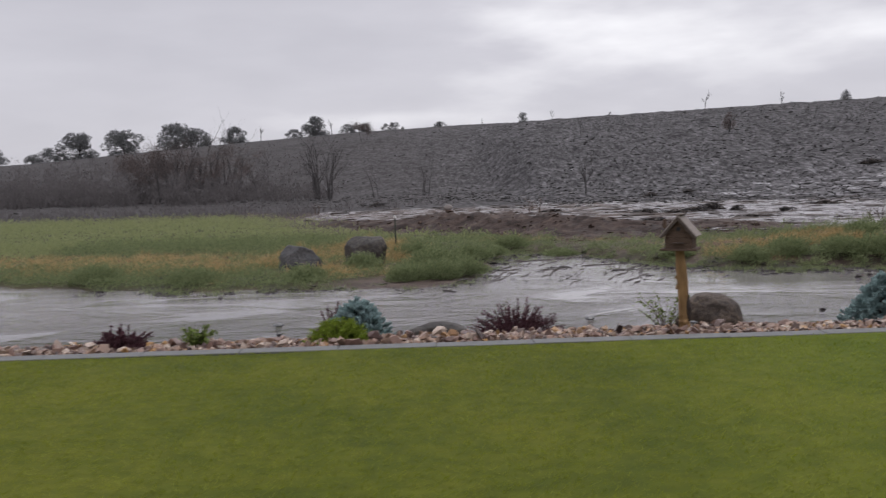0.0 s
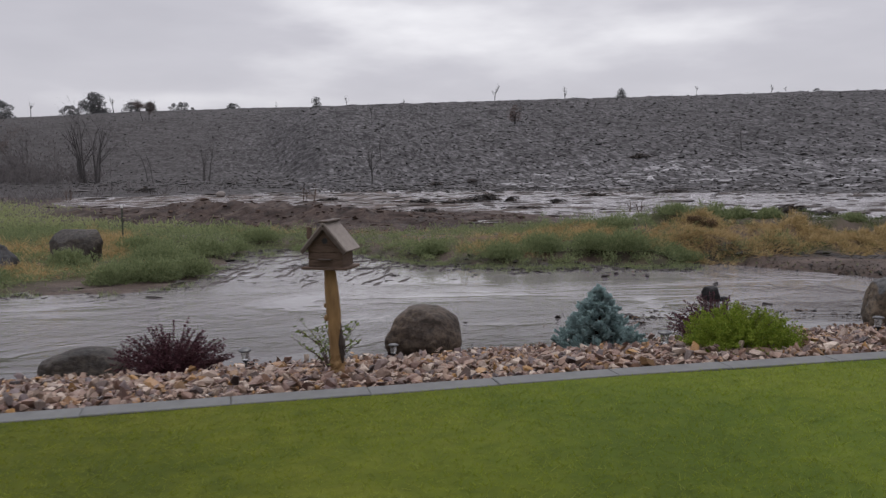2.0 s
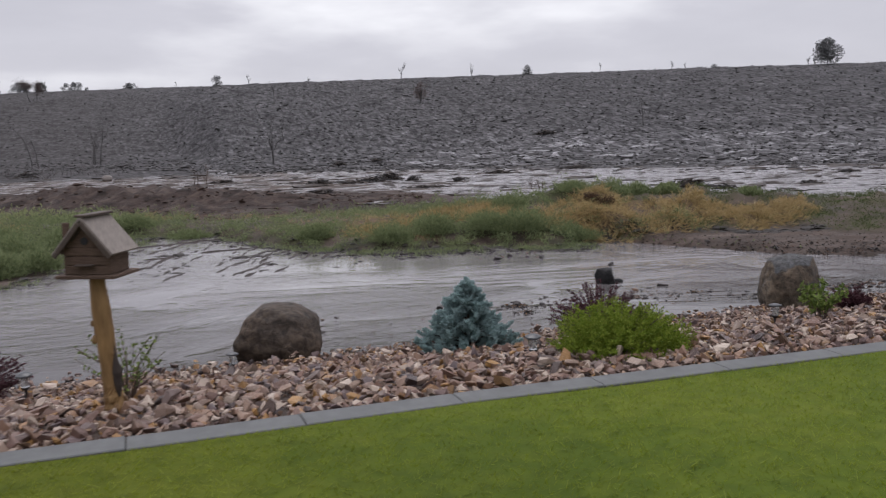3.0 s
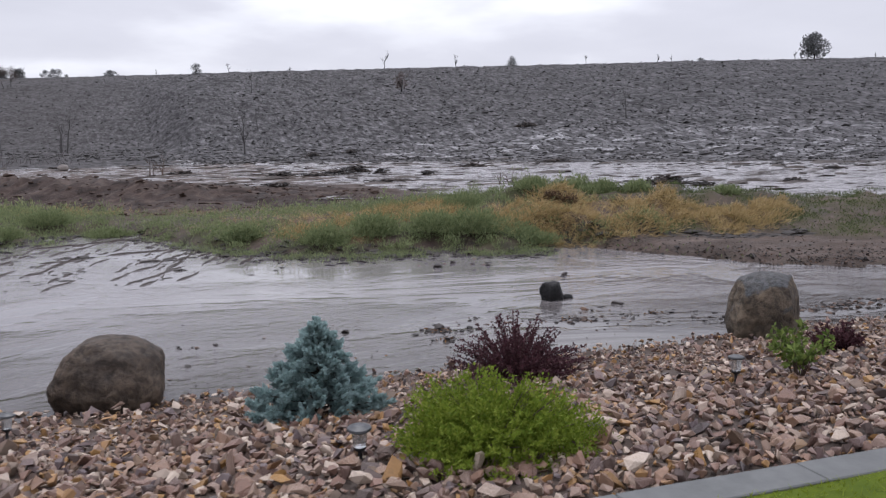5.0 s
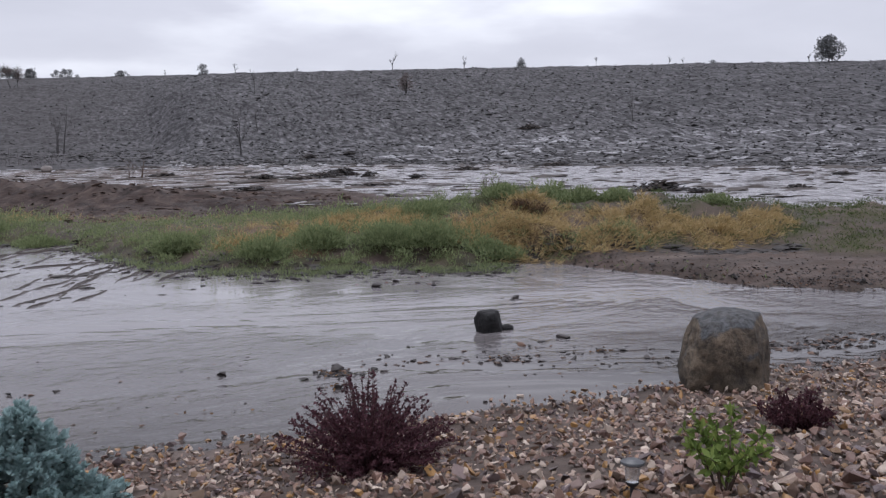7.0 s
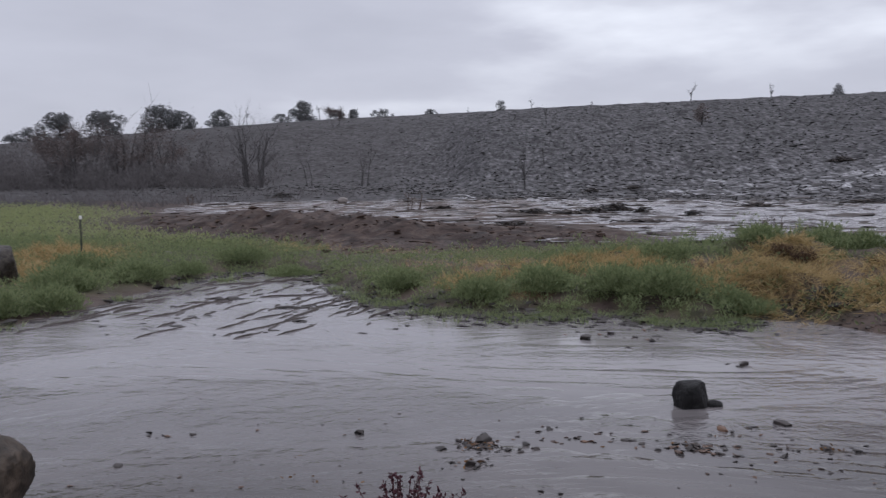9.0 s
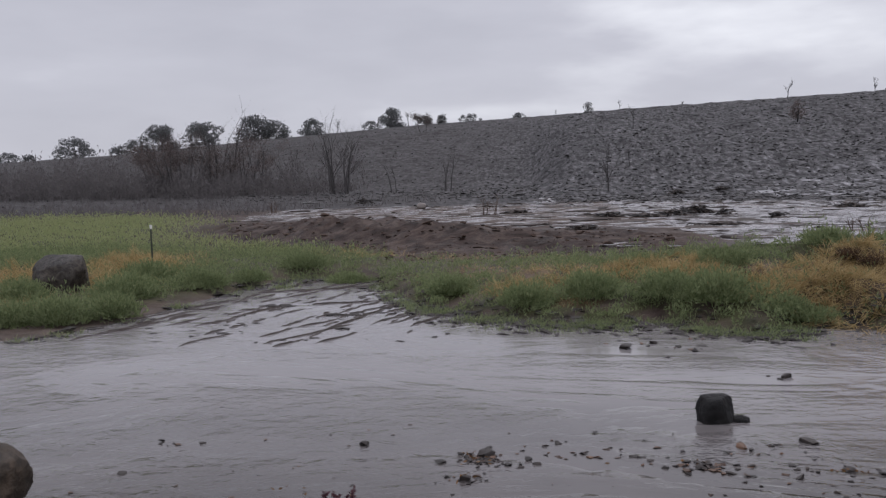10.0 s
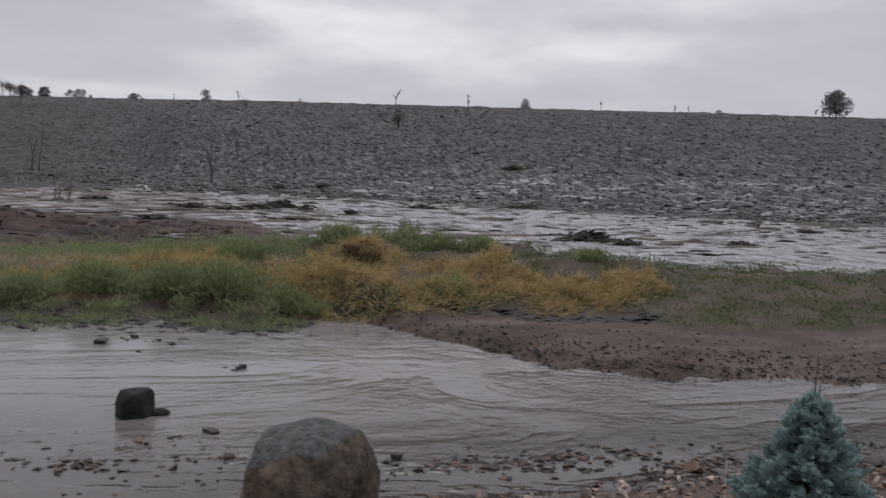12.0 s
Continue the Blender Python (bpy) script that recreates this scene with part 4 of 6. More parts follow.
# ---- things of the garden ----
def build_birdhouse():
    x, y = 2.79, 9.24
    root = thing("birdhouse", x, y, gz(x, y), "weathered wooden birdhouse on a peeled log post", "birdhouse")
    top = 0.76 - gz(x, y)
    rng = random.Random(6)
    bm = bmesh.new()
    pts, radii = [], []
    for i in range(15):
        t = i / 14
        pts.append((0.040 - 0.050 * t + 0.005 * math.sin(5 * t), 0.01 * math.sin(7 * t), -0.1 + (top + 0.1) * t))
        radii.append(0.064 - 0.012 * t + 0.004 * math.sin(11 * t) + 0.003 * rng.uniform(-1, 1))
    post = part("post", tube(bm, pts, radii, 14), M_LOG, root, "peeled yellowish log post with knots")
    for kz, ka, kr in ((0.55, 3.4, 0.020), (0.30, 0.3, 0.034), (0.66, 3.0, 0.014), (0.12, -1.6, 0.02), (0.45, -0.9, 0.016)):
        knot = bmesh.new()
        bmesh.ops.create_icosphere(knot, subdivisions=2, radius=kr)
        knot.transform(Matrix.Translation((0.03 - 0.05 * kz + 0.056 * math.cos(ka), 0.056 * math.sin(ka), kz * top)) @ Matrix.Diagonal((1, 1, 1.5, 1)))
        part("knot", knot, M_LOG if kr < 0.03 else M_BARK, post)
    strip = bmesh.new()
    tube(strip, [(0.072, -0.038, 0.12), (0.070, -0.042, 0.20), (0.066, -0.042, 0.28), (0.060, -0.034, 0.37), (0.050, -0.026, 0.52), (0.043, -0.018, 0.66)], [0.008, 0.026, 0.032, 0.018, 0.008, 0.004], 7)
    part("bark_strip", strip, M_BARK, post, "dark strip of bark left on the post")
    # the house, turned so that its gable looks towards the lawn's far corner
    R = pose(-0.005, 0, top, 0, 0, -27)
    W, D, H, PEAK = 0.29, 0.25, 0.175, 0.368

    def at(name, size, p, mat, rot=(0, 0, 0), bevel=0.004, label=""):
        return part(name, one_box(size, R @ pose(*p, *rot), bevel), mat, root, label)

    at("floor_board", (W + 0.10, D + 0.09, 0.022), (0, 0, 0.011), M_WOOD)
    for k in range(3):
        at("front_board", (W, 0.018, H / 3 - 0.002), (0, -D / 2, 0.022 + H / 3 * (k + 0.5)), M_WOOD)
    at("back_board", (W, 0.018, H), (0, D / 2, 0.022 + H / 2), M_WOOD)
    for sx in (-1, 1):
        at("side_board", (0.018, D - 0.02, H), (sx * (W / 2 - 0.009), 0, 0.022 + H / 2), M_WOOD)
    for sy in (-1, 1):
        bm = bmesh.new()
        yy = sy * D / 2
        a = [bm.verts.new((px, yy + e, pz)) for e in (-0.009, 0.009) for px, pz in ((-W / 2, 0.023 + H), (W / 2, 0.023 + H), (0, PEAK - 0.01))]
        for f in ((0, 1, 2), (5, 4, 3), (0, 3, 4, 1), (1, 4, 5, 2), (2, 5, 3, 0)):
            bm.faces.new([a[i] for i in f])
        bm.transform(R)
        part("gable", bm, M_WOOD, root)
    ang = math.degrees(math.atan2(PEAK - H - 0.022, W / 2))
    span = math.hypot(W / 2, PEAK - H - 0.022) + 0.075
    for sx in (-1, 1):
        cx, cz = sx * (span / 2) * math.cos(radians(ang)), PEAK + 0.012 - (span / 2) * math.sin(radians(ang))
        roof = at("roof_board", (span, D + 0.10, 0.018), (cx, 0, cz), M_ROOF, (0, sx * ang, 0), 0.003, "grey weathered roof board")
        at("gable_trim", (span - 0.02, 0.014, 0.03), (cx * 0.97, -D / 2 - 0.053, cz - 0.022), M_DARKWOOD, (0, sx * ang, 0), 0.003).parent = roof
    at("ridge_cap", (0.075, D + 0.10, 0.016), (0, 0, PEAK + 0.024), M_DARKWOOD, (0, 0, 0), 0.004)
    at("chimney", (0.036, 0.036, 0.10), (-0.16, -0.06, PEAK - 0.075), M_WOOD)
    at("perch", (0.12, 0.05, 0.010), (0, -D / 2 - 0.03, 0.085), M_DARKWOOD)
    hole = lathe([(0.024, 0), (0.024, 0.006)], 16)
    hole.transform(R @ pose(0, -D / 2 - 0.009, 0.235, 90, 0, 0))
    part("entrance_hole", hole, M_BLACK, root)
    for sx in (-1, 1):
        at("gable_slat", (0.13, 0.012, 0.018), (sx * 0.045, -D / 2 - 0.014, 0.285), M_DARKWOOD, (0, sx * ang, 0), 0.002)


build_birdhouse()


def boulder(name, x, y, z, size, seed, material, label, turn=0, cut=3, rough=0.10, boxy=2.5, taper=0.15, skew=0.0, sharp=0.7, exact=False):
    bm = boulder_bm(size, seed, rough, boxy, taper, skew, cut=cut, sharp=sharp)
    if exact:
        bm.transform(Matrix.Rotation(radians(turn), 4, "Z"))
        turn = 0
        for i in range(3):
            span = [v.co[i] for v in bm.verts]
            f = size[i] / (max(span) - min(span))
            for v in bm.verts:
                v.co[i] *= f
    ob = part(name, bm, material)
    ob.matrix_basis = pose(x, y, z, 0, 0, turn)
    return tagged(ob, label, "boulder")


def m_boulder(name, a, b, c, lichen=0.0):
    k = Maker(name, 0.65, 0.22)
    big, fine = k.noise(2.2, 5.0, 0.6), k.noise(11.0, 6.0, 0.7)
    col = k.ramp(big, (0.32, a), (0.5, b), (0.7, c))
    col = k.mix(k.ramp(fine, (0.40, 0.72), (0.57, 0.0)), col, tuple(v * 0.3 for v in a))
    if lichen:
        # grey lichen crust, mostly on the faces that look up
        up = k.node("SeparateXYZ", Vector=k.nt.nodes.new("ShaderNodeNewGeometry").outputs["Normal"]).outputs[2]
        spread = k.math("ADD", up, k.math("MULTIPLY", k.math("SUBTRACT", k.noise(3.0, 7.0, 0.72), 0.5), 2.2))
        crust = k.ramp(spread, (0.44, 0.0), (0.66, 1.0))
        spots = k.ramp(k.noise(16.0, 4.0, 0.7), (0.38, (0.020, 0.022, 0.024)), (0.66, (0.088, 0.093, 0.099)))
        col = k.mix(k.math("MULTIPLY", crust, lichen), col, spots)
    k.to("Base Color", col)
    k.bump(k.math("ADD", big, k.math("MULTIPLY", fine, 0.6)), 0.9, 0.06)
    return k.mat


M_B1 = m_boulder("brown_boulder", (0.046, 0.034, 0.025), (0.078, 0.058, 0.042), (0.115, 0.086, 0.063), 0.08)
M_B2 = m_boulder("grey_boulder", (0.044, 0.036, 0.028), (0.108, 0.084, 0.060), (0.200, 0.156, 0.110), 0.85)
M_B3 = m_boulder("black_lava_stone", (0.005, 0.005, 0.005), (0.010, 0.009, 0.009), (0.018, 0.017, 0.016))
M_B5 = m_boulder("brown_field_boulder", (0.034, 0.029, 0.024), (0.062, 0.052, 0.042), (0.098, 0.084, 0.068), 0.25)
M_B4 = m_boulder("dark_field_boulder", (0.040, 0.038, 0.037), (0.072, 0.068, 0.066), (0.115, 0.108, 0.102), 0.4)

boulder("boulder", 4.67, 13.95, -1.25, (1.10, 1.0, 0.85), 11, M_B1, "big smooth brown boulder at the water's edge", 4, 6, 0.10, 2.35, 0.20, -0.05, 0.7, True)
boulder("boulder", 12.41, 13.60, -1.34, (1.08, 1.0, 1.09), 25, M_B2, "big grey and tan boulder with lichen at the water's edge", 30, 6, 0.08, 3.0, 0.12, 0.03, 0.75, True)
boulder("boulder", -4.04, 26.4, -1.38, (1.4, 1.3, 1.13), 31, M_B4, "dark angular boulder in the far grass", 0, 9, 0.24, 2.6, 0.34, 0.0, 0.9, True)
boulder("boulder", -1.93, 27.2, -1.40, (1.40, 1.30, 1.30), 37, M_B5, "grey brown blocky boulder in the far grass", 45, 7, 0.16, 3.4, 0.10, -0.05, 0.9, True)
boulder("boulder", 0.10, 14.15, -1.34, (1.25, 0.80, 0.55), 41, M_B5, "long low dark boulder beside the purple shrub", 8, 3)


def build_black_stone():
    bm = boulder_bm((0.44, 0.36, 0.41), 47, 0.10, 6.0, 0.22, -0.03, cut=3, sharp=0.9)
    bm.transform(pose(0, 0, -0.14, 0, 5, 12))
    ob = part("lava_stone", bm, M_B3)
    ob.matrix_basis = pose(11.19, 16.95, -1.12)
    tagged(ob, "square black stone standing in the flood water", "stone")
    boulder("lava_stone", 11.44, 16.93, -1.19, (0.24, 0.18, 0.15), 44, M_B3, "small dark stone beside the black one in the water")


build_black_stone()


def build_spruce(x, y, height, width, seed, label, leader=0.0, full=0.0):
    """Short branches, each with a fan of stiff bottle-brush shoots; dark gaps between the branches."""
    root = thing("blue_spruce", x, y, gz(x, y), label, "shrub")
    rng = np.random.RandomState(seed)
    bm = bmesh.new()
    tube(bm, [(0, 0, -0.05), (0.01, 0, height * 0.5), (0, 0.01, height * 0.95)], [0.035, 0.02, 0.006], 7)
    part("trunk", bm, M_BARK, root)
    limb = bmesh.new()
    pts, ways = [], []

    def shoot(base, way, length, thick):
        m = int(620 * length)
        t = rng.uniform(0, 1, m)
        side = np.cross(way, rng.normal(size=(m, 3)))
        side /= np.maximum(np.linalg.norm(side, axis=1, keepdims=True), 1e-6)
        pts.append(base + way * (length * t)[:, None] + side * 0.004)
        ways.append((side * (1.0 - 0.55 * t[:, None]) + way * (0.45 + 0.8 * t[:, None])) * thick)

    branches = int(105 * (width / 0.9) ** 1.3 * (height / 0.72) ** 0.5)
    for i in range(branches):
        u = ((i + 0.5) / branches) ** 1.25
        reach = width / 2 * ((0.10 * (1 - u) + 0.90 * (1 - u) ** 0.95) * (1 - full) + full * math.sqrt(1 - u * u) * 0.95) * rng.uniform(0.80, 1.12)
        a = i * 2.39996 + rng.uniform(-0.35, 0.35)
        h = height * (0.05 + 0.86 * u) + rng.uniform(-0.03, 0.03)
        out = np.array((math.cos(a), math.sin(a), 0.30 + 0.9 * u))
        out /= np.linalg.norm(out)
        end = np.array((reach * math.cos(a), reach * math.sin(a), h))
        stem = np.array((0, 0, h - 0.30 * reach))
        tube(limb, [tuple(stem), tuple(end)], [0.008, 0.004], 4)
        size = 1 - 0.5 * u
        for j in range(9):
            back = rng.uniform(0.0, 0.95) if j else 0.0
            way = out + rng.normal(0, 0.52 if j else 0.1, 3) + (0, 0, 0.15)
            way /= np.linalg.norm(way)
            shoot(end + (stem - end) * back * 0.7, way, rng.uniform(0.07, 0.125) * size + 0.012, 1.0)
    for j in range(5):
        way = np.array((rng.normal(0, 0.35 if j else 0.05), rng.normal(0, 0.35 if j else 0.05), 1.0))
        shoot(np.array((0, 0, height * 0.86)), way / np.linalg.norm(way), height * (0.14 if j == 0 else 0.08), 0.8)
    v, f = leaf_cloud(np.concatenate(pts), np.concatenate(ways), 0.032, 0.0195, rng)
    part("branchwork", limb, M_BARK, root)["kind"] = "stuff"
    raw("foliage", v, f, M_SPRUCE, root, "powdery blue needles")
    if leader:
        stem = bmesh.new()
        tube(stem, [(0.0, 0, height * 0.9), (0.01, 0, height * 0.9 + leader)], [0.008, 0.004], 5)
        tube(stem, [(0.05, 0.02, height * 0.88), (0.085, 0.02, height * 0.88 + leader * 0.8)], [0.007, 0.003], 5)
        part("leader", stem, M_TWIG, root, "bare brown leader shoots")


build_spruce(6.12, 11.25, 0.72, 0.88, 61, "small blue spruce growing among the stones", 0.0, 0.10)
build_spruce(-1.02, 11.8, 0.70, 0.94, 62, "rounded blue spruce behind a lime green shrub", 0.0, 0.8)
build_spruce(15.75, 12.35, 1.0, 0.90, 63, "blue spruce with two bare leaders", 0.36, 0.35)


def build_spirea(x, y, height, width, seed, label):
    root = thing("lime_shrub", x, y, gz(x, y), label, "shrub")
    rng = np.random.RandomState(seed)
    stems = bmesh.new()
    for i in range(40):
        a, r = rng.uniform(0, 6.28), width / 2 * rng.uniform(0.2, 0.85)
        tip = (r * math.cos(a), r * math.sin(a), height * (1 - (2 * r / width) ** 2) ** 0.5 * 0.95)
        tube(stems, [(0.1 * math.cos(a) * r, 0.1 * math.sin(a) * r, -0.03), (tip[0] * 0.55, tip[1] * 0.55, tip[2] * 0.6), tip], [0.004, 0.003, 0.0015], 4)
    part("branchwork", stems, M_TWIG, root)
    # every shoot carries small leaves over its outer half; the shoots differ in length
    pts, ways = [], []
    for i in range(int(820 * width)):
        d = np.array((rng.normal(), rng.normal(), abs(rng.normal()) * 0.9))
        d /= np.linalg.norm(d)
        r = rng.uniform(0.70, 1.10) * (1 + 0.16 * math.sin(3 * math.atan2(d[1], d[0]) + seed) * (1 - d[2]))
        tip = d * (width / 2, width / 2, height) * r
        tip[2] = max(tip[2], 0.03)
        root_at = np.array((tip[0] * 0.25, tip[1] * 0.25, 0.0))
        m = 42
        t = rng.uniform(0.35, 1.0, m)[:, None]
        pts.append(root_at + (tip - root_at) * t + (0, 0, 0.10 * height) * t * (1 - t) * 2 + rng.normal(0, 0.008, (m, 3)))
        ways.append(d * 0.5 + rng.normal(0, 0.65, (m, 3)) + (0, 0, 0.45))
    v, f = leaf_cloud(np.concatenate(pts), np.concatenate(ways), 0.026, 0.012, rng)
    raw("foliage", v, f, M_SPIREA, root, "fine lime green leaves")


build_spirea(6.58, 9.12, 0.41, 1.10, 71, "mounded lime green shrub beside the edging")
build_spirea(-0.97, 8.85, 0.27, 0.68, 72, "small mounded green shrub beside the edging")


def build_barberry(x, y, height, width, seed, label, count=70, lean=0.0):
    root = thing("purple_shrub", x, y, gz(x, y), label, "shrub")
    rng = np.random.RandomState(seed)
    stems = bmesh.new()
    pts, ways = [], []
    for i in range(count):
        a = rng.uniform(0, 6.28)
        r = width / 2 * math.sqrt(rng.uniform(0.02, 1.0))
        top = height * (rng.uniform(0.45, 1.0) * (1 - 0.62 * (2 * r / width) ** 2) + 0.05)
        out = np.array((math.cos(a), math.sin(a), 0))
        c = np.array((0, 0, -0.03)) + out * 0.06
        m1 = c + out * r * 0.3 + (0, 0, top * 0.65)
        e = np.array((0, 0, top)) + out * r + (lean * r, 0, 0) + rng.normal(0, 0.02, 3)
        path = [c + (m1 - c) * t * (1 - t) * 2 * 0.5 + (e - c) * t - (e - c) * t * (1 - t) * 0.5 + (m1 - c) * t * (1 - t) for t in np.linspace(0, 1, 7)]
        tube(stems, [tuple(p) for p in path], [0.006, 0.006, 0.005, 0.004, 0.004, 0.003, 0.002], 4)
        for t in rng.uniform(0.06, 1.0, 72) ** 1.25:
            j = min(5, int(t * 6))
            p = path[j] + (path[j + 1] - path[j]) * (t * 6 - j)
            pts.append(p)
            ways.append(rng.normal(0, 0.7, 3) + out * 0.3 + (0, 0, 0.5))
    part("branchwork", stems, M_RED, root)
    # the leaves close up to a dense heart
    n = int(3600 * width * height / 0.9)
    d = rng.normal(size=(n, 3))
    d[:, 2] = np.abs(d[:, 2])
    d /= np.linalg.norm(d, axis=1, keepdims=True)
    core = d * (width * 0.36, width * 0.36, height * 0.66) * rng.uniform(0.25, 1.0, (n, 1)) ** 0.5
    pts += list(core)
    ways += list(d + rng.normal(0, 0.6, (n, 3)) + (0, 0, 0.3))
    v, f = leaf_cloud(np.array(pts), np.array(ways), 0.028, 0.016, rng)
    raw("foliage", v, f, M_BARB, root, "dark purple leaves")


build_barberry(8.16, 12.06, 0.66, 1.38, 81, "spiky purple barberry shrub by the water", 170)
build_barberry(1.27, 12.5, 0.70, 1.50, 82, "wide purple barberry shrub beside a low boulder", 190)
build_barberry(11.02, 11.12, 0.27, 0.54, 83, "small low purple barberry shrub", 50)
build_barberry(-3.25, 8.8, 0.27, 0.62, 84, "small purple barberry shrub beside the edging", 60)
build_barberry(-1.45, 12.55, 0.85, 0.5, 85, "purple barberry twigs behind the spruce", 26)


def build_leafy(x, y, height, width, seed, label, count=16, each=26, size=0.045):
    root = thing("leafy_shrub", x, y, gz(x, y), label, "shrub")
    rng = np.random.RandomState(seed)
    stems = bmesh.new()
    pts, ways = [], []
    for i in range(count):
        a, r = rng.uniform(0, 6.28), width / 2 * math.sqrt(rng.uniform(0, 1))
        e = np.array((r * math.cos(a), r * math.sin(a), height * rng.uniform(0.45, 1.0)))
        m1 = e * (0.35, 0.35, 0.55) + rng.normal(0, 0.015, 3)
        tube(stems, [(0.02 * math.cos(a), 0.02 * math.sin(a), -0.03), tuple(m1), tuple(e)], [0.006, 0.004, 0.002], 4)
        for t in rng.uniform(0.35, 1.0, each):
            pts.append(m1 + (e - m1) * (t * 2 - 1) if t > 0.5 else m1 * t * 2)
            ways.append(rng.normal(0, 0.8, 3) + (0, 0, 0.3))
    part("branchwork", stems, M_TWIG, root)
    v, f = leaf_cloud(np.array(pts), np.array(ways), size, size * 0.5, rng)
    raw("foliage", v, f, M_LEAF, root, "bright green leaves")


build_leafy(9.55, 10.07, 0.42, 0.62, 91, "sparse young shrub with bright green leaves", 14, 40, 0.058)
build_leafy(2.90, 10.3, 0.52, 0.80, 92, "thin rose shrub behind the birdhouse post", 22, 14, 0.04)
build_leafy(-2.45, 8.8, 0.26, 0.46, 93, "small green shrub beside the edging", 22, 26)


def build_lamp():
    root = thing("path_light", 0, 0, 0, "black solar path light with a clear lens", "path light", "path lights along the stones")
    part("stake", lathe([(0.012, -0.12), (0.012, 0.07)], 8), M_BLACK, root)
    part("collar", lathe([(0.02, 0.05), (0.034, 0.065), (0.034, 0.075)], 16), M_BLACK, root)
    part("lens", lathe([(0.034, 0.076), (0.042, 0.165)], 16), M_LENS, root, "clear plastic lens")
    part("cap", lathe([(0.060, 0.166), (0.066, 0.172), (0.062, 0.182), (0.03, 0.195), (0.01, 0.198)], 20), M_CAP, root)
    return root


lamp = build_lamp()
LAMPS = [(2.11, 11.0, 5, 0.065), (3.91, 12.4, -4, 0.065), (5.92, 9.36, 3, 0.01), (9.08, 10.21, -5, 0.02), (-1.78, 9.83, 0, 0.065)]
for i, (x, y, tip, rise) in enumerate(LAMPS):
    m = pose(x, y, gz(x, y) + rise, tip, -tip * 0.5, 0)
    if i == 0:
        lamp.matrix_basis = m
    else:
        copy_thing(lamp, m)


# ---- stones, twigs and mud in the water ----
def build_debris():
    singles = [(10.69, 20.72, 0.34), (11.48, 20.78, 0.15), (11.66, 20.48, 0.16), (11.13, 21.04, 0.2), (12.48, 18.84, 0.22), (7.57, 16.04, 0.16), (5.88, 16.03, 0.10), (5.47, 15.13, 0.10),
               (11.92, 16.2, 0.20), (12.02, 15.42, 0.14), (10.26, 15.73, 0.12), (10.18, 15.73, 0.10), (9.5, 16.11, 0.12), (11.53, 15.22, 0.12), (12.04, 15.47, 0.13), (13.54, 15.09, 0.22),
               (16.18, 14.2, 0.28), (15.04, 14.8, 0.18), (14.3, 14.65, 0.2), (10.78, 15.5, 0.12), (9.63, 15.76, 0.10), (18.05, 13.96, 0.35), (8.8, 15.75, 0.22), (8.64, 15.06, 0.18), (11.24, 16.03, 0.16)]
    r = random.Random(12)
    for x, y, s in singles:
        v, f = STONES[r.randrange(len(STONES))]
        ob = raw("wet_stone", v * s, f, M_DEBRIS)
        ob.matrix_basis = pose(x, y, WATER + 0.05 * s, r.gauss(0, 15), r.gauss(0, 15), r.uniform(0, 360))
        tagged(ob, "dark wet stone lying in the shallow water", "stone", "stones in the water")
    rng = np.random.RandomState(13)
    places, sizes = [], []

    def cloud(cx, cy, rx, ry, n, s0, s1):
        for _ in range(n):
            places.append((cx + rng.normal(0, rx), cy + rng.normal(0, ry), WATER + 0.005))
            sizes.append(rng.uniform(s0, s1))

    cloud(8.8, 15.65, 0.22, 0.15, 26, 0.05, 0.13)
    cloud(10.8, 15.45, 0.22, 0.12, 26, 0.05, 0.12)
    cloud(9.9, 15.9, 0.6, 0.3, 24, 0.04, 0.1)
    cloud(11.8, 15.4, 0.5, 0.35, 26, 0.04, 0.11)
    cloud(14.6, 14.75, 0.9, 0.14, 210, 0.03, 0.13)
    cloud(17.0, 14.3, 1.2, 0.18, 190, 0.03, 0.14)
    cloud(11.3, 20.8, 0.6, 0.4, 14, 0.05, 0.12)
    cloud(7.5, 15.4, 1.8, 1.0, 40, 0.02, 0.06)
    for cx, cy, k in ((8.78, 15.6, 22), (8.62, 15.08, 12), (10.85, 15.48, 24), (11.25, 16.05, 10), (12.1, 15.35, 14), (12.45, 18.84, 8), (9.65, 15.78, 9), (5.5, 16.0, 6)):
        cloud(cx, cy, 0.13, 0.07, k, 0.03, 0.10)
    cloud(12.5, 15.0, 1.8, 0.5, 24, 0.03, 0.08)
    ob = scatter("small_debris", CHIPS, np.array(places), np.array(sizes), M_DEBRIS, 14, 0.3, np.array((1.2, 1.0, 0.6)))
    tagged(ob, "small dark stones and bark bits strewn in the water", "debris", kind="stuff")
    # dead leaves caught between the stones
    p = np.concatenate([rng.normal((cx, cy, WATER + 0.02), (rx, ry, 0.008), (k, 3)) for cx, cy, rx, ry, k in ((8.7, 15.55, 0.10, 0.08, 26), (8.62, 15.1, 0.08, 0.10, 14), (12.0, 15.4, 0.12, 0.06, 16), (10.8, 15.5, 0.25, 0.08, 12), (7.4, 14.75, 0.2, 0.06, 10))])
    v, f = leaf_cloud(p[::2], rng.normal(0, 1, (len(p[::2]), 3)) * (1, 1, 0.35), 0.05, 0.028, rng)
    ob = raw("dead_leaves", v, f, M_DEADLEAF)
    tagged(ob, "orange brown dead leaves caught among the stones", "leaves", kind="stuff")
    # pebbles of the gravel bar and the wet track behind it
    n = 8000
    x = rng.uniform(15, 34, n)
    y = far_shore(x) + rng.gamma(1.3, 0.7, n) - 0.15
    s = rng.gamma(2.6, 0.013, n) + 0.014
    z = ground_z(x, y)
    keep = (z > WATER - 0.05) & (y < 25)
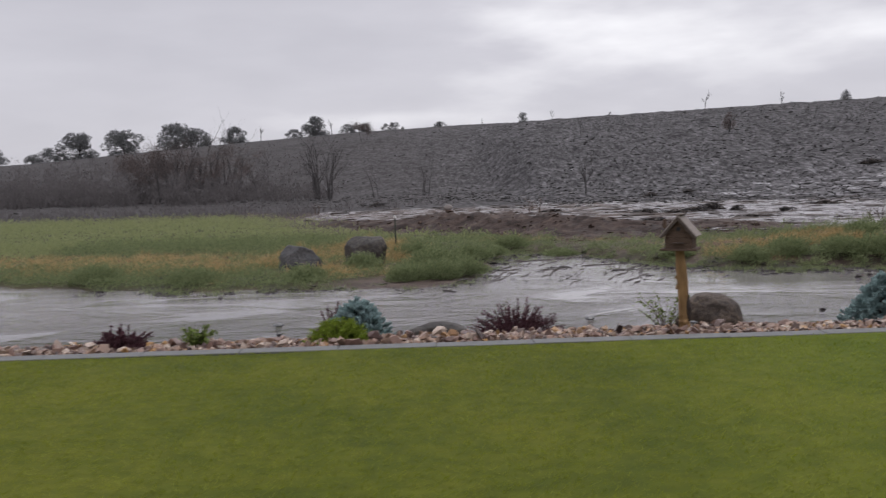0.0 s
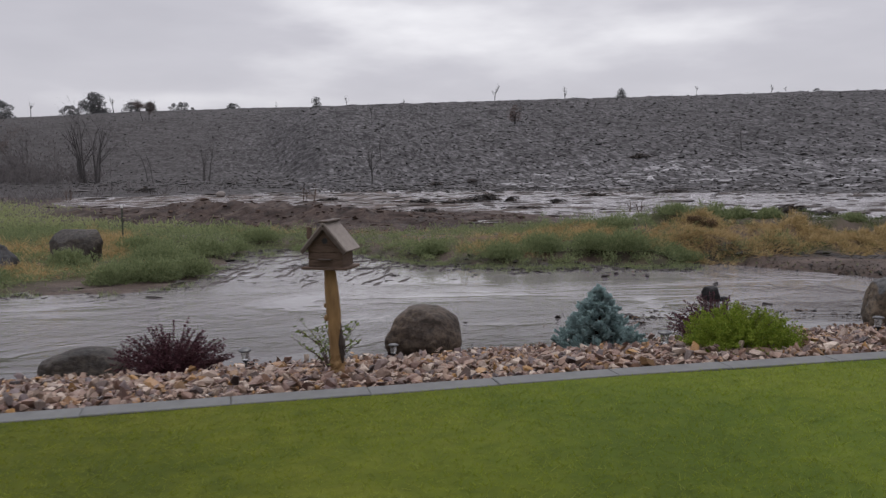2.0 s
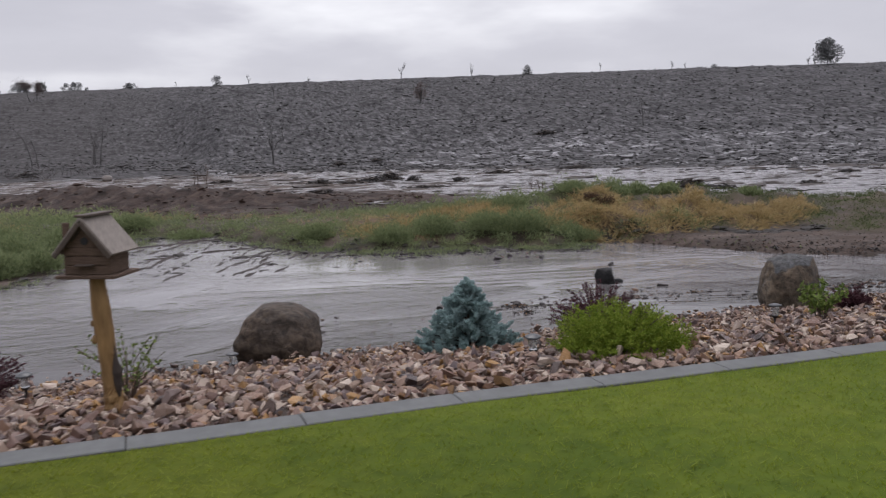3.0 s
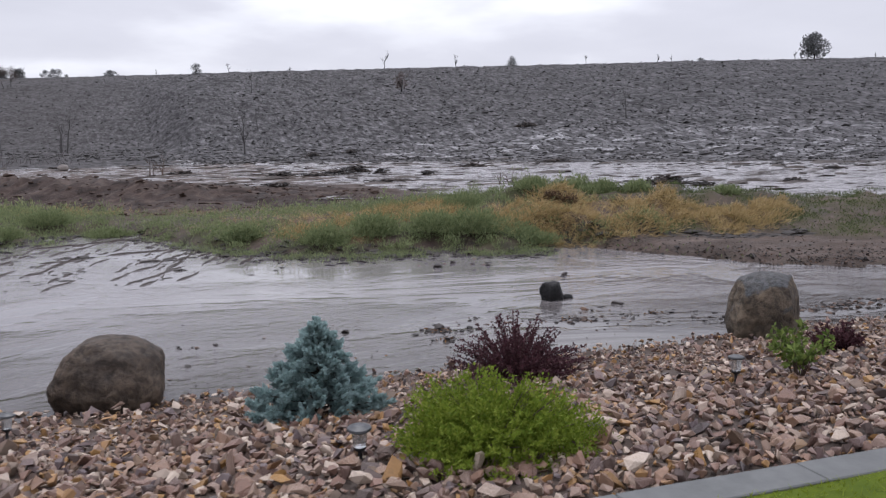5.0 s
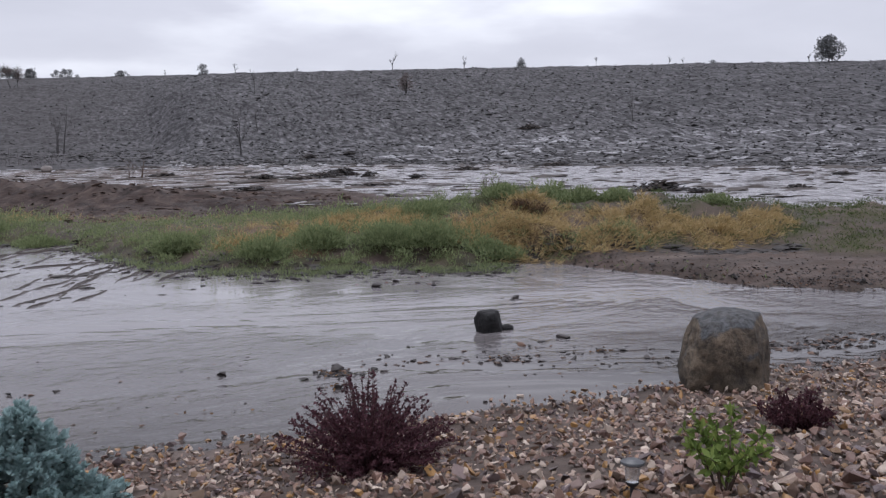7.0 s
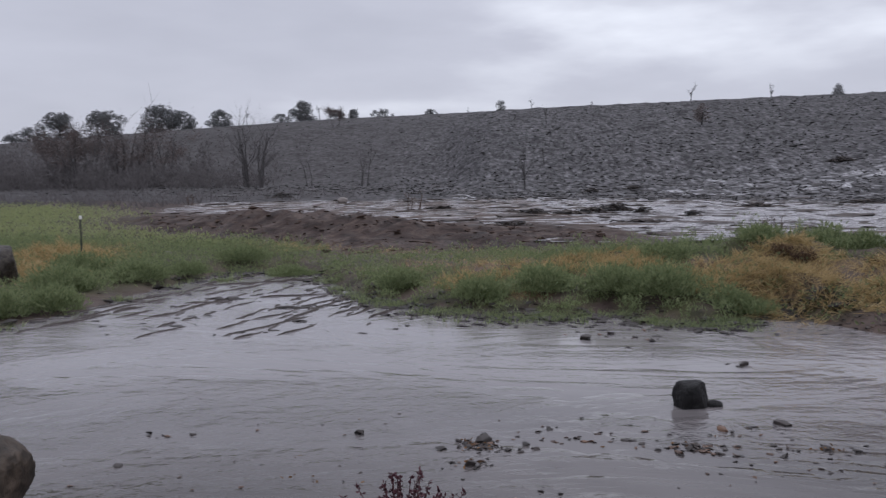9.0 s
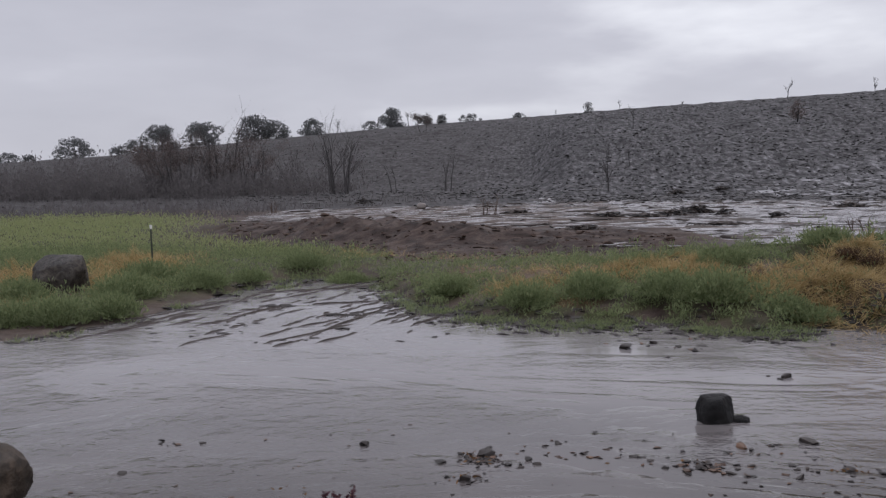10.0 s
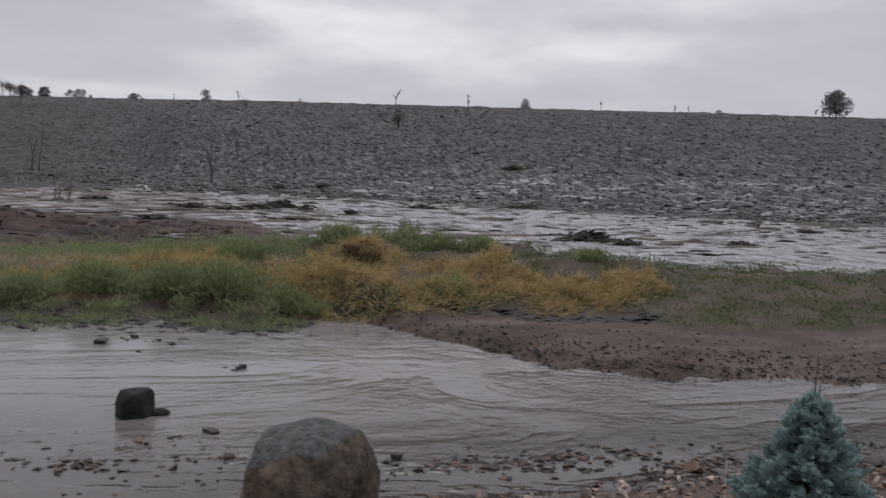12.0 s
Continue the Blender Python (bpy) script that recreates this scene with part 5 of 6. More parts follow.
    ob = scatter("gravel", CHIPS, np.stack([x, y, z + s * 0.1], 1)[keep], s[keep], M_DEBRIS, 15, 0.3)
    tagged(ob, "wet grey gravel of a low bar beside the water", "gravel", kind="stuff")


build_debris()


def build_mud_streaks():
    """Low combed ridges of mud that break the surface in the inlet."""
    rng = np.random.RandomState(16)
    verts, faces, base = [], [], 0
    lines = []
    for _ in range(88):
        # a furrow is a row of broken dashes with the same heading
        x, y, way = rng.uniform(0.6, 8.0), rng.uniform(21.2, 29.0), radians(rng.normal(69, 5) if rng.uniform() < 0.88 else rng.normal(15, 12))
        at = 0.0
        for _ in range(rng.randint(1, 6)):
            lines.append((x + at * math.cos(way) + rng.normal(0, 0.02), y + at * math.sin(way), way))
            at += rng.uniform(0.5, 1.1)
    for x, y, way in lines:
        if y > far_shore(np.array([x]))[0] + 0.6 or (x > 6 and y < 23.0 and rng.uniform() < 0.6):
            continue
        L, wd = 0.25 + rng.gamma(2.0, 0.32), 0.003 + rng.gamma(1.5, 0.0021)
        a = way + rng.normal(0, 0.04)
        k = 9
        t = np.linspace(-0.5, 0.5, k)
        bow = 0.03 * np.sin(t * 6 + x * 9) * L
        px = x + np.cos(a) * t * L - np.sin(a) * bow
        py = y + np.sin(a) * t * L + np.cos(a) * bow
        half = wd * np.clip(1 - (2 * t) ** 2, 0.05, 1) * rng.uniform(0.3, 1.9, k)
        hz = 0.024 * np.clip(1 - (2 * t) ** 4, 0, 1) * rng.uniform(0.5, 1.3, k)
        nx, ny = -np.sin(a), np.cos(a)
        for off, up in ((-1.0, -0.04), (-0.4, 1), (0.4, 1), (1.0, -0.04)):
            verts.append(np.stack([px + nx * half * off, py + ny * half * off, WATER + (hz if up == 1 else np.full(k, up))], 1))
        for r in range(3):
            for i in range(k - 1):
                q = base + r * k + i
                faces.append((q, q + 1, q + k + 1, q + k))
        base += 4 * k
    ob = raw("mud_streaks", np.concatenate(verts), faces, M_MUD, smooth_faces=True)
    tagged(ob, "dark combed streaks of mud standing out of shallow water", "mud", kind="stuff")
    n = 520
    x = rng.uniform(-1.5, 15, n)
    y = far_shore(x) + rng.normal(-0.35, 0.45, n)
    s = rng.gamma(2.2, 0.045, n) + 0.04
    x[:120], y[:120] = rng.uniform(0.8, 8.5, 120), rng.uniform(21.2, 26.5, 120)
    # larger heaps of clods among the streaks
    for i, (cx, cy) in enumerate(((5.7, 24.0), (6.1, 24.3), (8.2, 23.8), (8.95, 23.3), (3.9, 25.2), (7.3, 24.6))):
        part_of = slice(120 + 26 * i, 146 + 26 * i)
        x[part_of], y[part_of] = rng.normal(cx, 0.22, 26), rng.normal(cy, 0.09, 26)
    # the washed-out foot of the mound
    k = 1300
    ux = rng.uniform(13.2, 20.0, k)
    uy = np.interp(ux, (13.2, 15, 17, 18, 20), (22.9, 22.5, 21.5, 20.9, 20.6)) + rng.normal(0, 0.14, k)
    x, y, s = np.concatenate([x, ux]), np.concatenate([y, uy]), np.concatenate([s, rng.gamma(2.2, 0.06, k) + 0.07])
    z = np.maximum(WATER, ground_z(x, y) - 0.01)
    ob = scatter("mud_clods", CHIPS, np.stack([x, y, z], 1), s, M_SOD, 17, 0.15, np.array((1.3, 1.0, 0.35)))
    tagged(ob, "dark mud clods along the far edge of the water", "mud", kind="stuff")


build_mud_streaks()


def build_ragged_edge():
    """Tufts of drowned grass and dark sods broken off along the far waterline."""
    rng = np.random.RandomState(36)
    cx = np.concatenate([rng.uniform(-9, 1.5, 40), rng.uniform(1.5, 5.5, 45), rng.uniform(5.5, 13.9, 130)])
    cy = far_shore(cx) + rng.normal(-0.15, 0.28, len(cx))
    n = 7000
    i = rng.randint(0, len(cx), n)
    x, y = cx[i] + rng.normal(0, 0.16, n), cy[i] + rng.normal(0, 0.09, n)
    z = np.maximum(ground_z(x, y), WATER) - 0.01
    ob = blades("drowned_grass", np.stack([x, y, z], 1), rng.uniform(0.05, 0.17, n), 0.018, M_WEED, 37, 0.6, bend=False)
    tagged(ob, "ragged tufts of grass in the edge of the water", "grass", kind="stuff")
    k = 1500
    i = rng.randint(0, len(cx), k)
    x, y = cx[i] + rng.normal(0, 0.28, k), cy[i] + rng.normal(-0.06, 0.16, k)
    s = rng.gamma(2.2, 0.05, k) + 0.05
    ob = scatter("dark_sods", CHIPS, np.stack([x, y, np.maximum(ground_z(x, y), WATER)], 1), s, M_SOD, 38, 0.3, np.array((1.3, 1.0, 0.5)))
    tagged(ob, "dark sods of mud broken off along the waterline", "mud", kind="stuff")


build_ragged_edge()


# ---- far bank: grass, weeds, post ----
def build_meadow():
    rng = np.random.RandomState(18)

    def sow(name, n, box, which, hgt, wid, mat, seed, lean, label, zone=None):
        x, y = rng.uniform(box[0], box[1], n), rng.uniform(box[2], box[3], n)
        c = cover(x, y)[which]
        if zone is not None:
            c = c * zone(x, y)
        keep = rng.uniform(size=n) < c
        x, y = x[keep], y[keep]
        h = hgt * rng.uniform(0.5, 1.2, len(x)) * (0.35 + 1.0 * np.clip(wave_noise(x, y, 1.5, 60 + seed) + 0.35, 0, 1.5))
        ob = blades(name, np.stack([x, y, ground_z(x, y) - 0.02], 1), h, wid, mat, seed, lean, bend=False)
        return tagged(ob, label, "grass", kind="stuff")

    def leafy(name, n, box, which, hgt, leaf, mat, seed, label, lump=1.2):
        """Soft leafy growth: small leaves filling a lumpy height over the ground."""
        x, y = rng.uniform(box[0], box[1], n), rng.uniform(box[2], box[3], n)
        keep = rng.uniform(size=n) < cover(x, y)[which]
        x, y = x[keep], y[keep]
        top = hgt * (0.30 + 0.9 * np.clip(wave_noise(x, y, lump, 80 + seed) + 0.35, 0, 1.3)) * (0.8 + 0.35 * wave_noise(x, y, lump * 0.35, 90 + seed))
        z = ground_z(x, y) + np.abs(top) * rng.uniform(0, 1, len(x)) ** 0.6
        p = np.stack([x, y, z], 1) + rng.normal(0, 0.03, (len(x), 3)) * (1, 1, 0.3)
        ways = rng.normal(0, 0.6, (len(x), 3)) + (0, 0, 0.9)
        v, f = leaf_cloud(p, ways, leaf * 1.25, leaf * 0.30, rng)
        ob = raw(name, v, f, mat)
        return tagged(ob, label, "grass", kind="stuff")

    leafy("weeds", 120000, (5, 17, 18, 31), 0, 0.34, 0.075, M_WEED, 1, "soft green weeds along the mound")
    sow("dry_grass", 110000, (5, 30, 18, 35), 1, 0.14, 0.014, M_STRAW, 2, 1.5, "yellow dry grass over the mound")
    mat = leafy("creeping_weeds", 95000, (14.5, 33, 19.5, 27.5), 0, 0.15, 0.062, M_CREEP, 7, "low dark green plants creeping over bare soil", 0.9)
    mat["category"] = "weeds"
    leafy("weeds", 140000, (-14, 5, 21, 36), 0, 0.36, 0.08, M_WEED, 3, "green weeds round the far boulders")
    sow("dry_grass", 120000, (-16, 5, 21, 36), 1, 0.22, 0.030, M_STRAW, 4, 1.1, "yellow dry grass round the far boulders")
    leafy("meadow_grass", 92000, (-45, 4, 34, 62), 0, 0.34, 0.13, M_MEADOW, 5, "pale green meadow grass", 2.2)
    leafy("meadow_grass", 80000, (-45, -14, 22, 36), 0, 0.34, 0.11, M_MEADOW, 6, "pale green meadow grass", 2.0)


build_meadow()


def weed_clump(x, y, height, width, seed, label="bushy green weed by the water"):
    root = thing("weed", x, y, gz(x, y), label, "weed", "weeds along the far bank")
    rng = np.random.RandomState(seed)
    n = int(2600 * width * height / 0.45)
    d = rng.normal(size=(n, 3))
    d[:, 2] = np.abs(d[:, 2])
    d /= np.linalg.norm(d, axis=1, keepdims=True)
    lump = 1 + 0.22 * wave_noise(d[:, 0] * 2, d[:, 1] * 2 + d[:, 2], 0.9, seed)
    p = d * np.array((width / 2, width / 2.4, height)) * (rng.uniform(0, 1, n) ** 0.45 * lump)[:, None]
    v, f = leaf_cloud(p, d + rng.normal(0, 0.6, (n, 3)) + (0, 0, 1.0), 0.095, 0.024, rng)
    raw("foliage", v, f, M_WEED, root)
    stems = bmesh.new()
    for i in range(6):
        tube(stems, [(0, 0, -0.03), (rng.normal(0, width / 7), rng.normal(0, width / 7), height * 0.7)], [0.008, 0.004], 4)
    part("branchwork", stems, M_WEED, root)


WEEDS = [(12.6, 23.4, 0.55, 1.4), (11.8, 23.9, 0.45, 1.3), (13.6, 22.8, 0.30, 0.9), (10.4, 24.2, 0.5, 1.3), (16.8, 25.8, 0.55, 1.0), (17.4, 25.4, 0.4, 0.9), (9.2, 24.0, 0.4, 1.1), (7.6, 25.6, 0.4, 1.0),
         (1.1, 23.6, 0.45, 1.1), (0.3, 23.0, 0.5, 1.2), (-0.6, 22.9, 0.45, 1.2), (-2.0, 25.6, 0.45, 1.1), (-3.4, 23.2, 0.4, 1.2), (-6.5, 23.2, 0.4, 1.5), (-9.5, 24.2, 0.45, 1.6), (2.2, 28.6, 0.3, 1.0),
         (18.2, 25.0, 0.30, 0.9), (15.2, 25.3, 0.30, 1.0), (13.2, 25.6, 0.35, 1.2), (20.4, 24.0, 0.22, 0.8), (14.0, 22.6, 0.22, 0.9), (3.2, 28.2, 0.25, 1.1), (4.6, 29.2, 0.3, 1.2), (0.2, 26.0, 0.55, 1.6), (1.4, 27.4, 0.45, 1.4), (-0.5, 28.5, 0.5, 1.5), (3.0, 31.0, 0.4, 1.4)]
for i, (x, y, h, w) in enumerate(WEEDS):
    weed_clump(x, y, h, w, 300 + i)


def straw_tussock(x, y, height, width, seed):
    """A swath of long dry grass, flattened and combed over the slope it grew on."""
    root = thing("straw_tussock", x, y, 0.0, "flattened swath of brown and yellow dry grass", "tussock", "dry tussocks on the far bank")
    rng = np.random.RandomState(seed)
    n = int(900 * width)
    a, r = rng.uniform(0, 6.28, n), np.sqrt(rng.uniform(0, 1, n))
    lump = 1 + 0.45 * wave_noise(np.cos(a) * 1.5 + r, np.sin(a) * 1.5, 1.2, seed)
    px, py = np.cos(a) * r * width / 2 * lump, np.sin(a) * r * width / 2.6 * lump
    # the blades of one lock lie the same way
    lock = 1.6 * wave_noise(px + x, py + y, 0.8, seed + 1)
    stand = np.clip(wave_noise(px + x, py + y, 0.6, seed + 2), 0, 1)
    pz = ground_z(px + x, py + y) + height * np.clip(1 - r ** 2, 0, 1) * (0.3 + 0.7 * stand) * rng.uniform(0.2, 1.0, n)
    ways = np.stack([np.sin(lock), -np.cos(lock) * 0.6, 0.15 + 0.9 * stand], 1) + rng.normal(0, 0.45, (n, 3)) * (1, 1, 0.6)
    v, f = leaf_cloud(np.stack([px, py, pz], 1), ways, 0.26, 0.014, rng)
    raw("dry_grass", v, f, M_STRAW, root)["kind"] = "stuff"


TUSSOCKS = [(14.6, 24.1, 0.30, 1.6), (15.3, 22.8, 0.16, 1.9), (15.6, 24.4, 0.34, 1.2), (17.4, 23.5, 0.36, 1.3), (17.7, 22.7, 0.22, 1.4), (18.6, 22.1, 0.16, 1.9), (19.6, 22.0, 0.14, 1.4), (14.2, 23.2, 0.20, 1.2),
            (12.2, 25.5, 0.22, 1.1), (10.6, 26.0, 0.20, 1.3), (16.4, 22.2, 0.14, 1.3), (20.6, 22.4, 0.12, 1.0), (-6.4, 25.4, 0.62, 1.9), (-8.8, 26.0, 0.60, 2.2), (-3.3, 24.9, 0.42, 1.5), (-11.5, 26.6, 0.6, 2.4), (-5.2, 26.8, 0.7, 1.4), (-1.7, 30.8, 0.90, 1.9), (-2.5, 31.4, 0.95, 1.7), (-1.1, 30.2, 0.7, 1.2), (-1.2, 28.0, 0.62, 1.4), (-4.4, 29.0, 0.85, 1.8), (13.3, 23.9, 0.20, 1.2), (12.5, 25.1, 0.26, 1.3), (9.1, 25.4, 0.18, 1.2), (11.9, 26.3, 0.2, 1.4)]
for i, (x, y, h, w) in enumerate(TUSSOCKS):
    straw_tussock(x, y, h * 0.6, w * 1.35, 350 + i)


def dead_weed(x, y, height, width, seed):
    """A rust-brown dead weed, its twigs still upright."""
    root = thing("dead_weed", x, y, gz(x, y), "rust brown dead weed among flattened straw", "weed", "dead weeds on the far bank")
    rng = np.random.RandomState(seed)
    bm = bmesh.new()
    for _ in range(46):
        a, r = rng.uniform(0, 6.28), width / 2 * math.sqrt(rng.uniform(0, 1))
        e = (r * math.cos(a), r * math.sin(a), height * rng.uniform(0.5, 1.0))
        tube(bm, [(e[0] * 0.15, e[1] * 0.15, -0.03), (e[0] * 0.6, e[1] * 0.6, e[2] * 0.6), e], [0.009, 0.007, 0.004], 4)
    part("branchwork", bm, M_TWIG, root)
    n = 700
    d = rng.normal(size=(n, 3))
    p = d / np.linalg.norm(d, axis=1, keepdims=True) * rng.uniform(0.3, 1.0, (n, 1)) * (width / 2, width / 2, height * 0.45) + (0, 0, height * 0.45)
    v, f = leaf_cloud(p, rng.normal(size=(n, 3)) + (0, 0, 0.6), 0.075, 0.016, rng)
    raw("foliage", v, f, M_RUSTWEED, root)


for i, (x, y, h, w) in enumerate([(15.5, 24.1, 0.34, 0.62), (15.2, 24.3, 0.26, 0.5), (16.9, 24.0, 0.24, 0.45), (13.3, 24.6, 0.22, 0.5)]):
    dead_weed(x, y, h, w, 380 + i)


def build_fence_post():
    root = thing("fence_post", -1.17, 30.35, gz(-1.17, 30.35) + 0.15, "dark steel fence post with a white tip in the grass", "fence post")
    bm = one_box((0.05, 0.012, 1.35), Matrix.Translation((0, 0, 0.45)), 0.002)
    part("flange", bm, M_STEEL, root)
    part("stem", one_box((0.012, 0.045, 1.35), Matrix.Translation((0, 0.024, 0.45)), 0.002), M_STEEL, root)
    part("tip", one_box((0.056, 0.05, 0.10), Matrix.Translation((0, 0.012, 1.10)), 0.004), M_WHITE, root, "white painted tip")


build_fence_post()


# ---- trees ----
def grow(bm, start, way, length, radius, depth, rng, tips, spread=0.55, sides=5, twigs=3, taper=0.55):
    """One limb with its side limbs; the ends go into tips."""
    pts, radii = [Vector(start)], [radius]
    w = Vector(way).normalized()
    for i in range(4):
        w = (w + Vector((rng.gauss(0, 0.10), rng.gauss(0, 0.10), 0.05))).normalized()
        pts.append(pts[-1] + w * length / 4)
        radii.append(radius * (1 - 0.19 * (i + 1)))
    tube(bm, [tuple(p) for p in pts], radii, sides)
    tips.append((pts[-1], w))
    if depth > 0:
        for k in range(twigs + rng.randrange(2)):
            t = rng.uniform(0.3, 0.98)
            j = min(3, int(t * 4))
            p = pts[j] + (pts[j + 1] - pts[j]) * (t * 4 - j)
            side = Vector((rng.gauss(0, 1), rng.gauss(0, 1), 0)).normalized()
            grow(bm, p, w * (1 - spread) + side * spread + Vector((0, 0, 0.15)), length * rng.uniform(0.35, 0.6), radii[j] * taper, depth - 1, rng, tips, spread, max(3, sides - 1), twigs, taper)


def bare_tree(x, y, height, width, seed, label, stems=1, material=None, thick=1.0, haze_leaf=False):
    root = thing("bare_tree", x, y, gz(x, y), label, "tree")
    rng = random.Random(seed)
    tips = []
    for s in range(stems):
        bm = bmesh.new()
        a = 6.28 * s / stems + rng.uniform(0, 1)
        lean = 0.0 if stems == 1 else 0.13
        off = 0.0 if stems == 1 else width * 0.22
        spread = 0.38 if haze_leaf else min(0.55, 0.22 + width / height * 0.4)
        grow(bm, (off * math.cos(a), off * math.sin(a), -0.15), (lean * math.cos(a), lean * math.sin(a), 1), height * rng.uniform(0.72, 0.88), 0.02 * height * thick * (0.7 if stems > 1 else 1) + 0.02, 3 if (height > 2.4 or y > 130) and not haze_leaf and y < 220 else 2, rng, tips, spread, 5, 5 if stems == 1 else 3, 0.75 if y > 130 else 0.55)
        part("trunk", bm, material or M_CHAR, root)
    if haze_leaf:
        r2 = np.random.RandomState(seed)
        c = np.array([t[0][:] for t in tips])
        p = c[r2.randint(0, len(c), 4200)] * (1, 1, 0.92) + r2.normal(0, 0.42, (4200, 3))
        p[:, 2] = p[:, 2] * min(1.0, height / p[:, 2].max())
        v, f = leaf_cloud(p, r2.normal(size=(4200, 3)), 0.16, 0.07, r2)
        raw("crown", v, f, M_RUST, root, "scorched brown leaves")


def leaf_tree(x, y, height, width, seed, label, material=None, trunk=0.35):
    root = thing("juniper_tree", x, y, gz(x, y) - 0.12 * height, label, "tree")
    rng = random.Random(seed)
    r2 = np.random.RandomState(seed)
    bm, tips = bmesh.new(), []
    grow(bm, (0, 0, -0.2), (0.05, 0, 1), height * 0.7, 0.03 * height + 0.05, 2, rng, tips, 0.6, 6, 4)
    part("trunk", bm, M_CHAR, root)
    clumps = []
    for _ in range(44):
        a, rr = r2.uniform(0, 6.28), math.sqrt(r2.uniform(0, 1))
        h = trunk + (1 - trunk) * r2.uniform(0.05, 1.0)
        q = (h - trunk) / (1 - trunk)
        env = math.sqrt(max(0.05, 1 - (max(0.0, q - 0.35) / 0.68) ** 2)) * (0.8 + 0.2 * min(1.0, q * 3))
        clumps.append((rr * math.cos(a) * width / 2 * env * 0.85, rr * math.sin(a) * width / 2 * env * 0.85, h * height * 0.93))
    c = np.array(clumps)
    n = 3200 if 5.6 < height < 6.5 and width > 5.5 else 1100 if material else 5000 if width > 3 else 1800
    i = r2.randint(0, len(c), n)
    d = r2.normal(size=(n, 3))
    d /= np.linalg.norm(d, axis=1, keepdims=True)
    size = min(width, height) * 0.16
    p = c[i] + d * size * (r2.uniform(0.3, 1.0, n) ** 0.5)[:, None] * np.array((1.1, 1.1, 0.8))
    v, f = leaf_cloud(p, d + r2.normal(0, 0.5, (n, 3)), 0.055 * min(width, height) + 0.04, 0.034 * min(width, height) + 0.02, r2)
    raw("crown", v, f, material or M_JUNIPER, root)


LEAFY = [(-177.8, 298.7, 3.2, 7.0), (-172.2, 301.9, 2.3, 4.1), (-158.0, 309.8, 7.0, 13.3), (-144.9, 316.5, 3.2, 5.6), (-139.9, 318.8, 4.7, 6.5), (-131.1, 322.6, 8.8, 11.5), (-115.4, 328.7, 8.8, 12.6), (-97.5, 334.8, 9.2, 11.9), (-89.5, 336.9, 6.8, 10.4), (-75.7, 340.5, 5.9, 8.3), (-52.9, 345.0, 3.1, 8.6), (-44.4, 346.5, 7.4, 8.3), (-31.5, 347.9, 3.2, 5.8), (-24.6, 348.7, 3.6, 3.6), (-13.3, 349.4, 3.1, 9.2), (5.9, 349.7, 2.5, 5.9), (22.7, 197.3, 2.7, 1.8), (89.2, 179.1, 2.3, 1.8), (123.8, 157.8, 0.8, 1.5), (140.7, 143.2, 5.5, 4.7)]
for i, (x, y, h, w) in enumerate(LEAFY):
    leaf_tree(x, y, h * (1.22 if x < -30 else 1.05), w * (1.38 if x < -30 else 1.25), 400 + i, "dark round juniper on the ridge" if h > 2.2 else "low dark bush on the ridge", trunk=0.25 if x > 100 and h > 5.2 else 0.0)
BARE_RIDGE = [(-135.2, 320.8, 4.7, 2.7), (-65.8, 342.7, 5.9, 2.7), (-37.8, 347.2, 6.5, 4.5), (-23.6, 348.6, 4.5, 1.8), (18.1, 267.0, 2.0, 1.1), (29.5, 196.6, 1.8, 1.0), (42.4, 194.5, 1.2, 1.3), (62.6, 189.5, 3.3, 2.3), (77.7, 184.2, 2.6, 1.3), (103.6, 171.5, 1.7, 0.8), (116.5, 163.2, 1.9, 1.0), (119.0, 161.5, 1.3, 0.6), (138.1, 145.7, 1.9, 1.0), (148.6, 135.1, 1.2, 0.8)]
for i, (x, y, h, w) in enumerate(BARE_RIDGE):
    bare_tree(x, y, h, w, 500 + i, "bare burnt tree on the ridge", thick=1.3)
BARE_HILL = [(-6.3, 106.4, 4.0, 1.6, 2), (-0.2, 107.2, 5.0, 2.0, 3), (16.9, 89.8, 4.1, 1.2, 1), (20.9, 106.2, 2.6, 0.9, 1), (24.9, 136.1, 2.6, 0.9, 1), (58.6, 86.9, 2.9, 0.9, 1), (-13.1, 107.2, 8.2, 4.7, 9), (-24.7, 127.4, 5.8, 2.6, 4)]
for i, (x, y, h, w, n) in enumerate(BARE_HILL):
    bare_tree(x, y, h, w, 600 + i, "bare charred tree on the burnt slope" if n == 1 else "bare charred tree with several stems", n, M_STEM)
RUSTY = [(-14.6, 203.4, 5.2, 3.3, 2), (-31.2, 106.6, 8.4, 4.4, 5), (-29.9, 112.2, 8.9, 5.4, 5), (-27.1, 116.2, 8.6, 5.4, 5), (-33.1, 106.2, 7.6, 3.4, 4), (-36.4, 108.9, 7.2, 4.5, 4)]
for i, (x, y, h, w, n) in enumerate(RUSTY):
    bare_tree(x, y, h, w, 700 + i, "scorched tree with brown dead leaves", n, M_STEM, haze_leaf=True)


leaf_tree(45.0, 125.3, 3.3, 2.3, 720, "scorched brown tree high on the slope", M_RUST, 0.3)


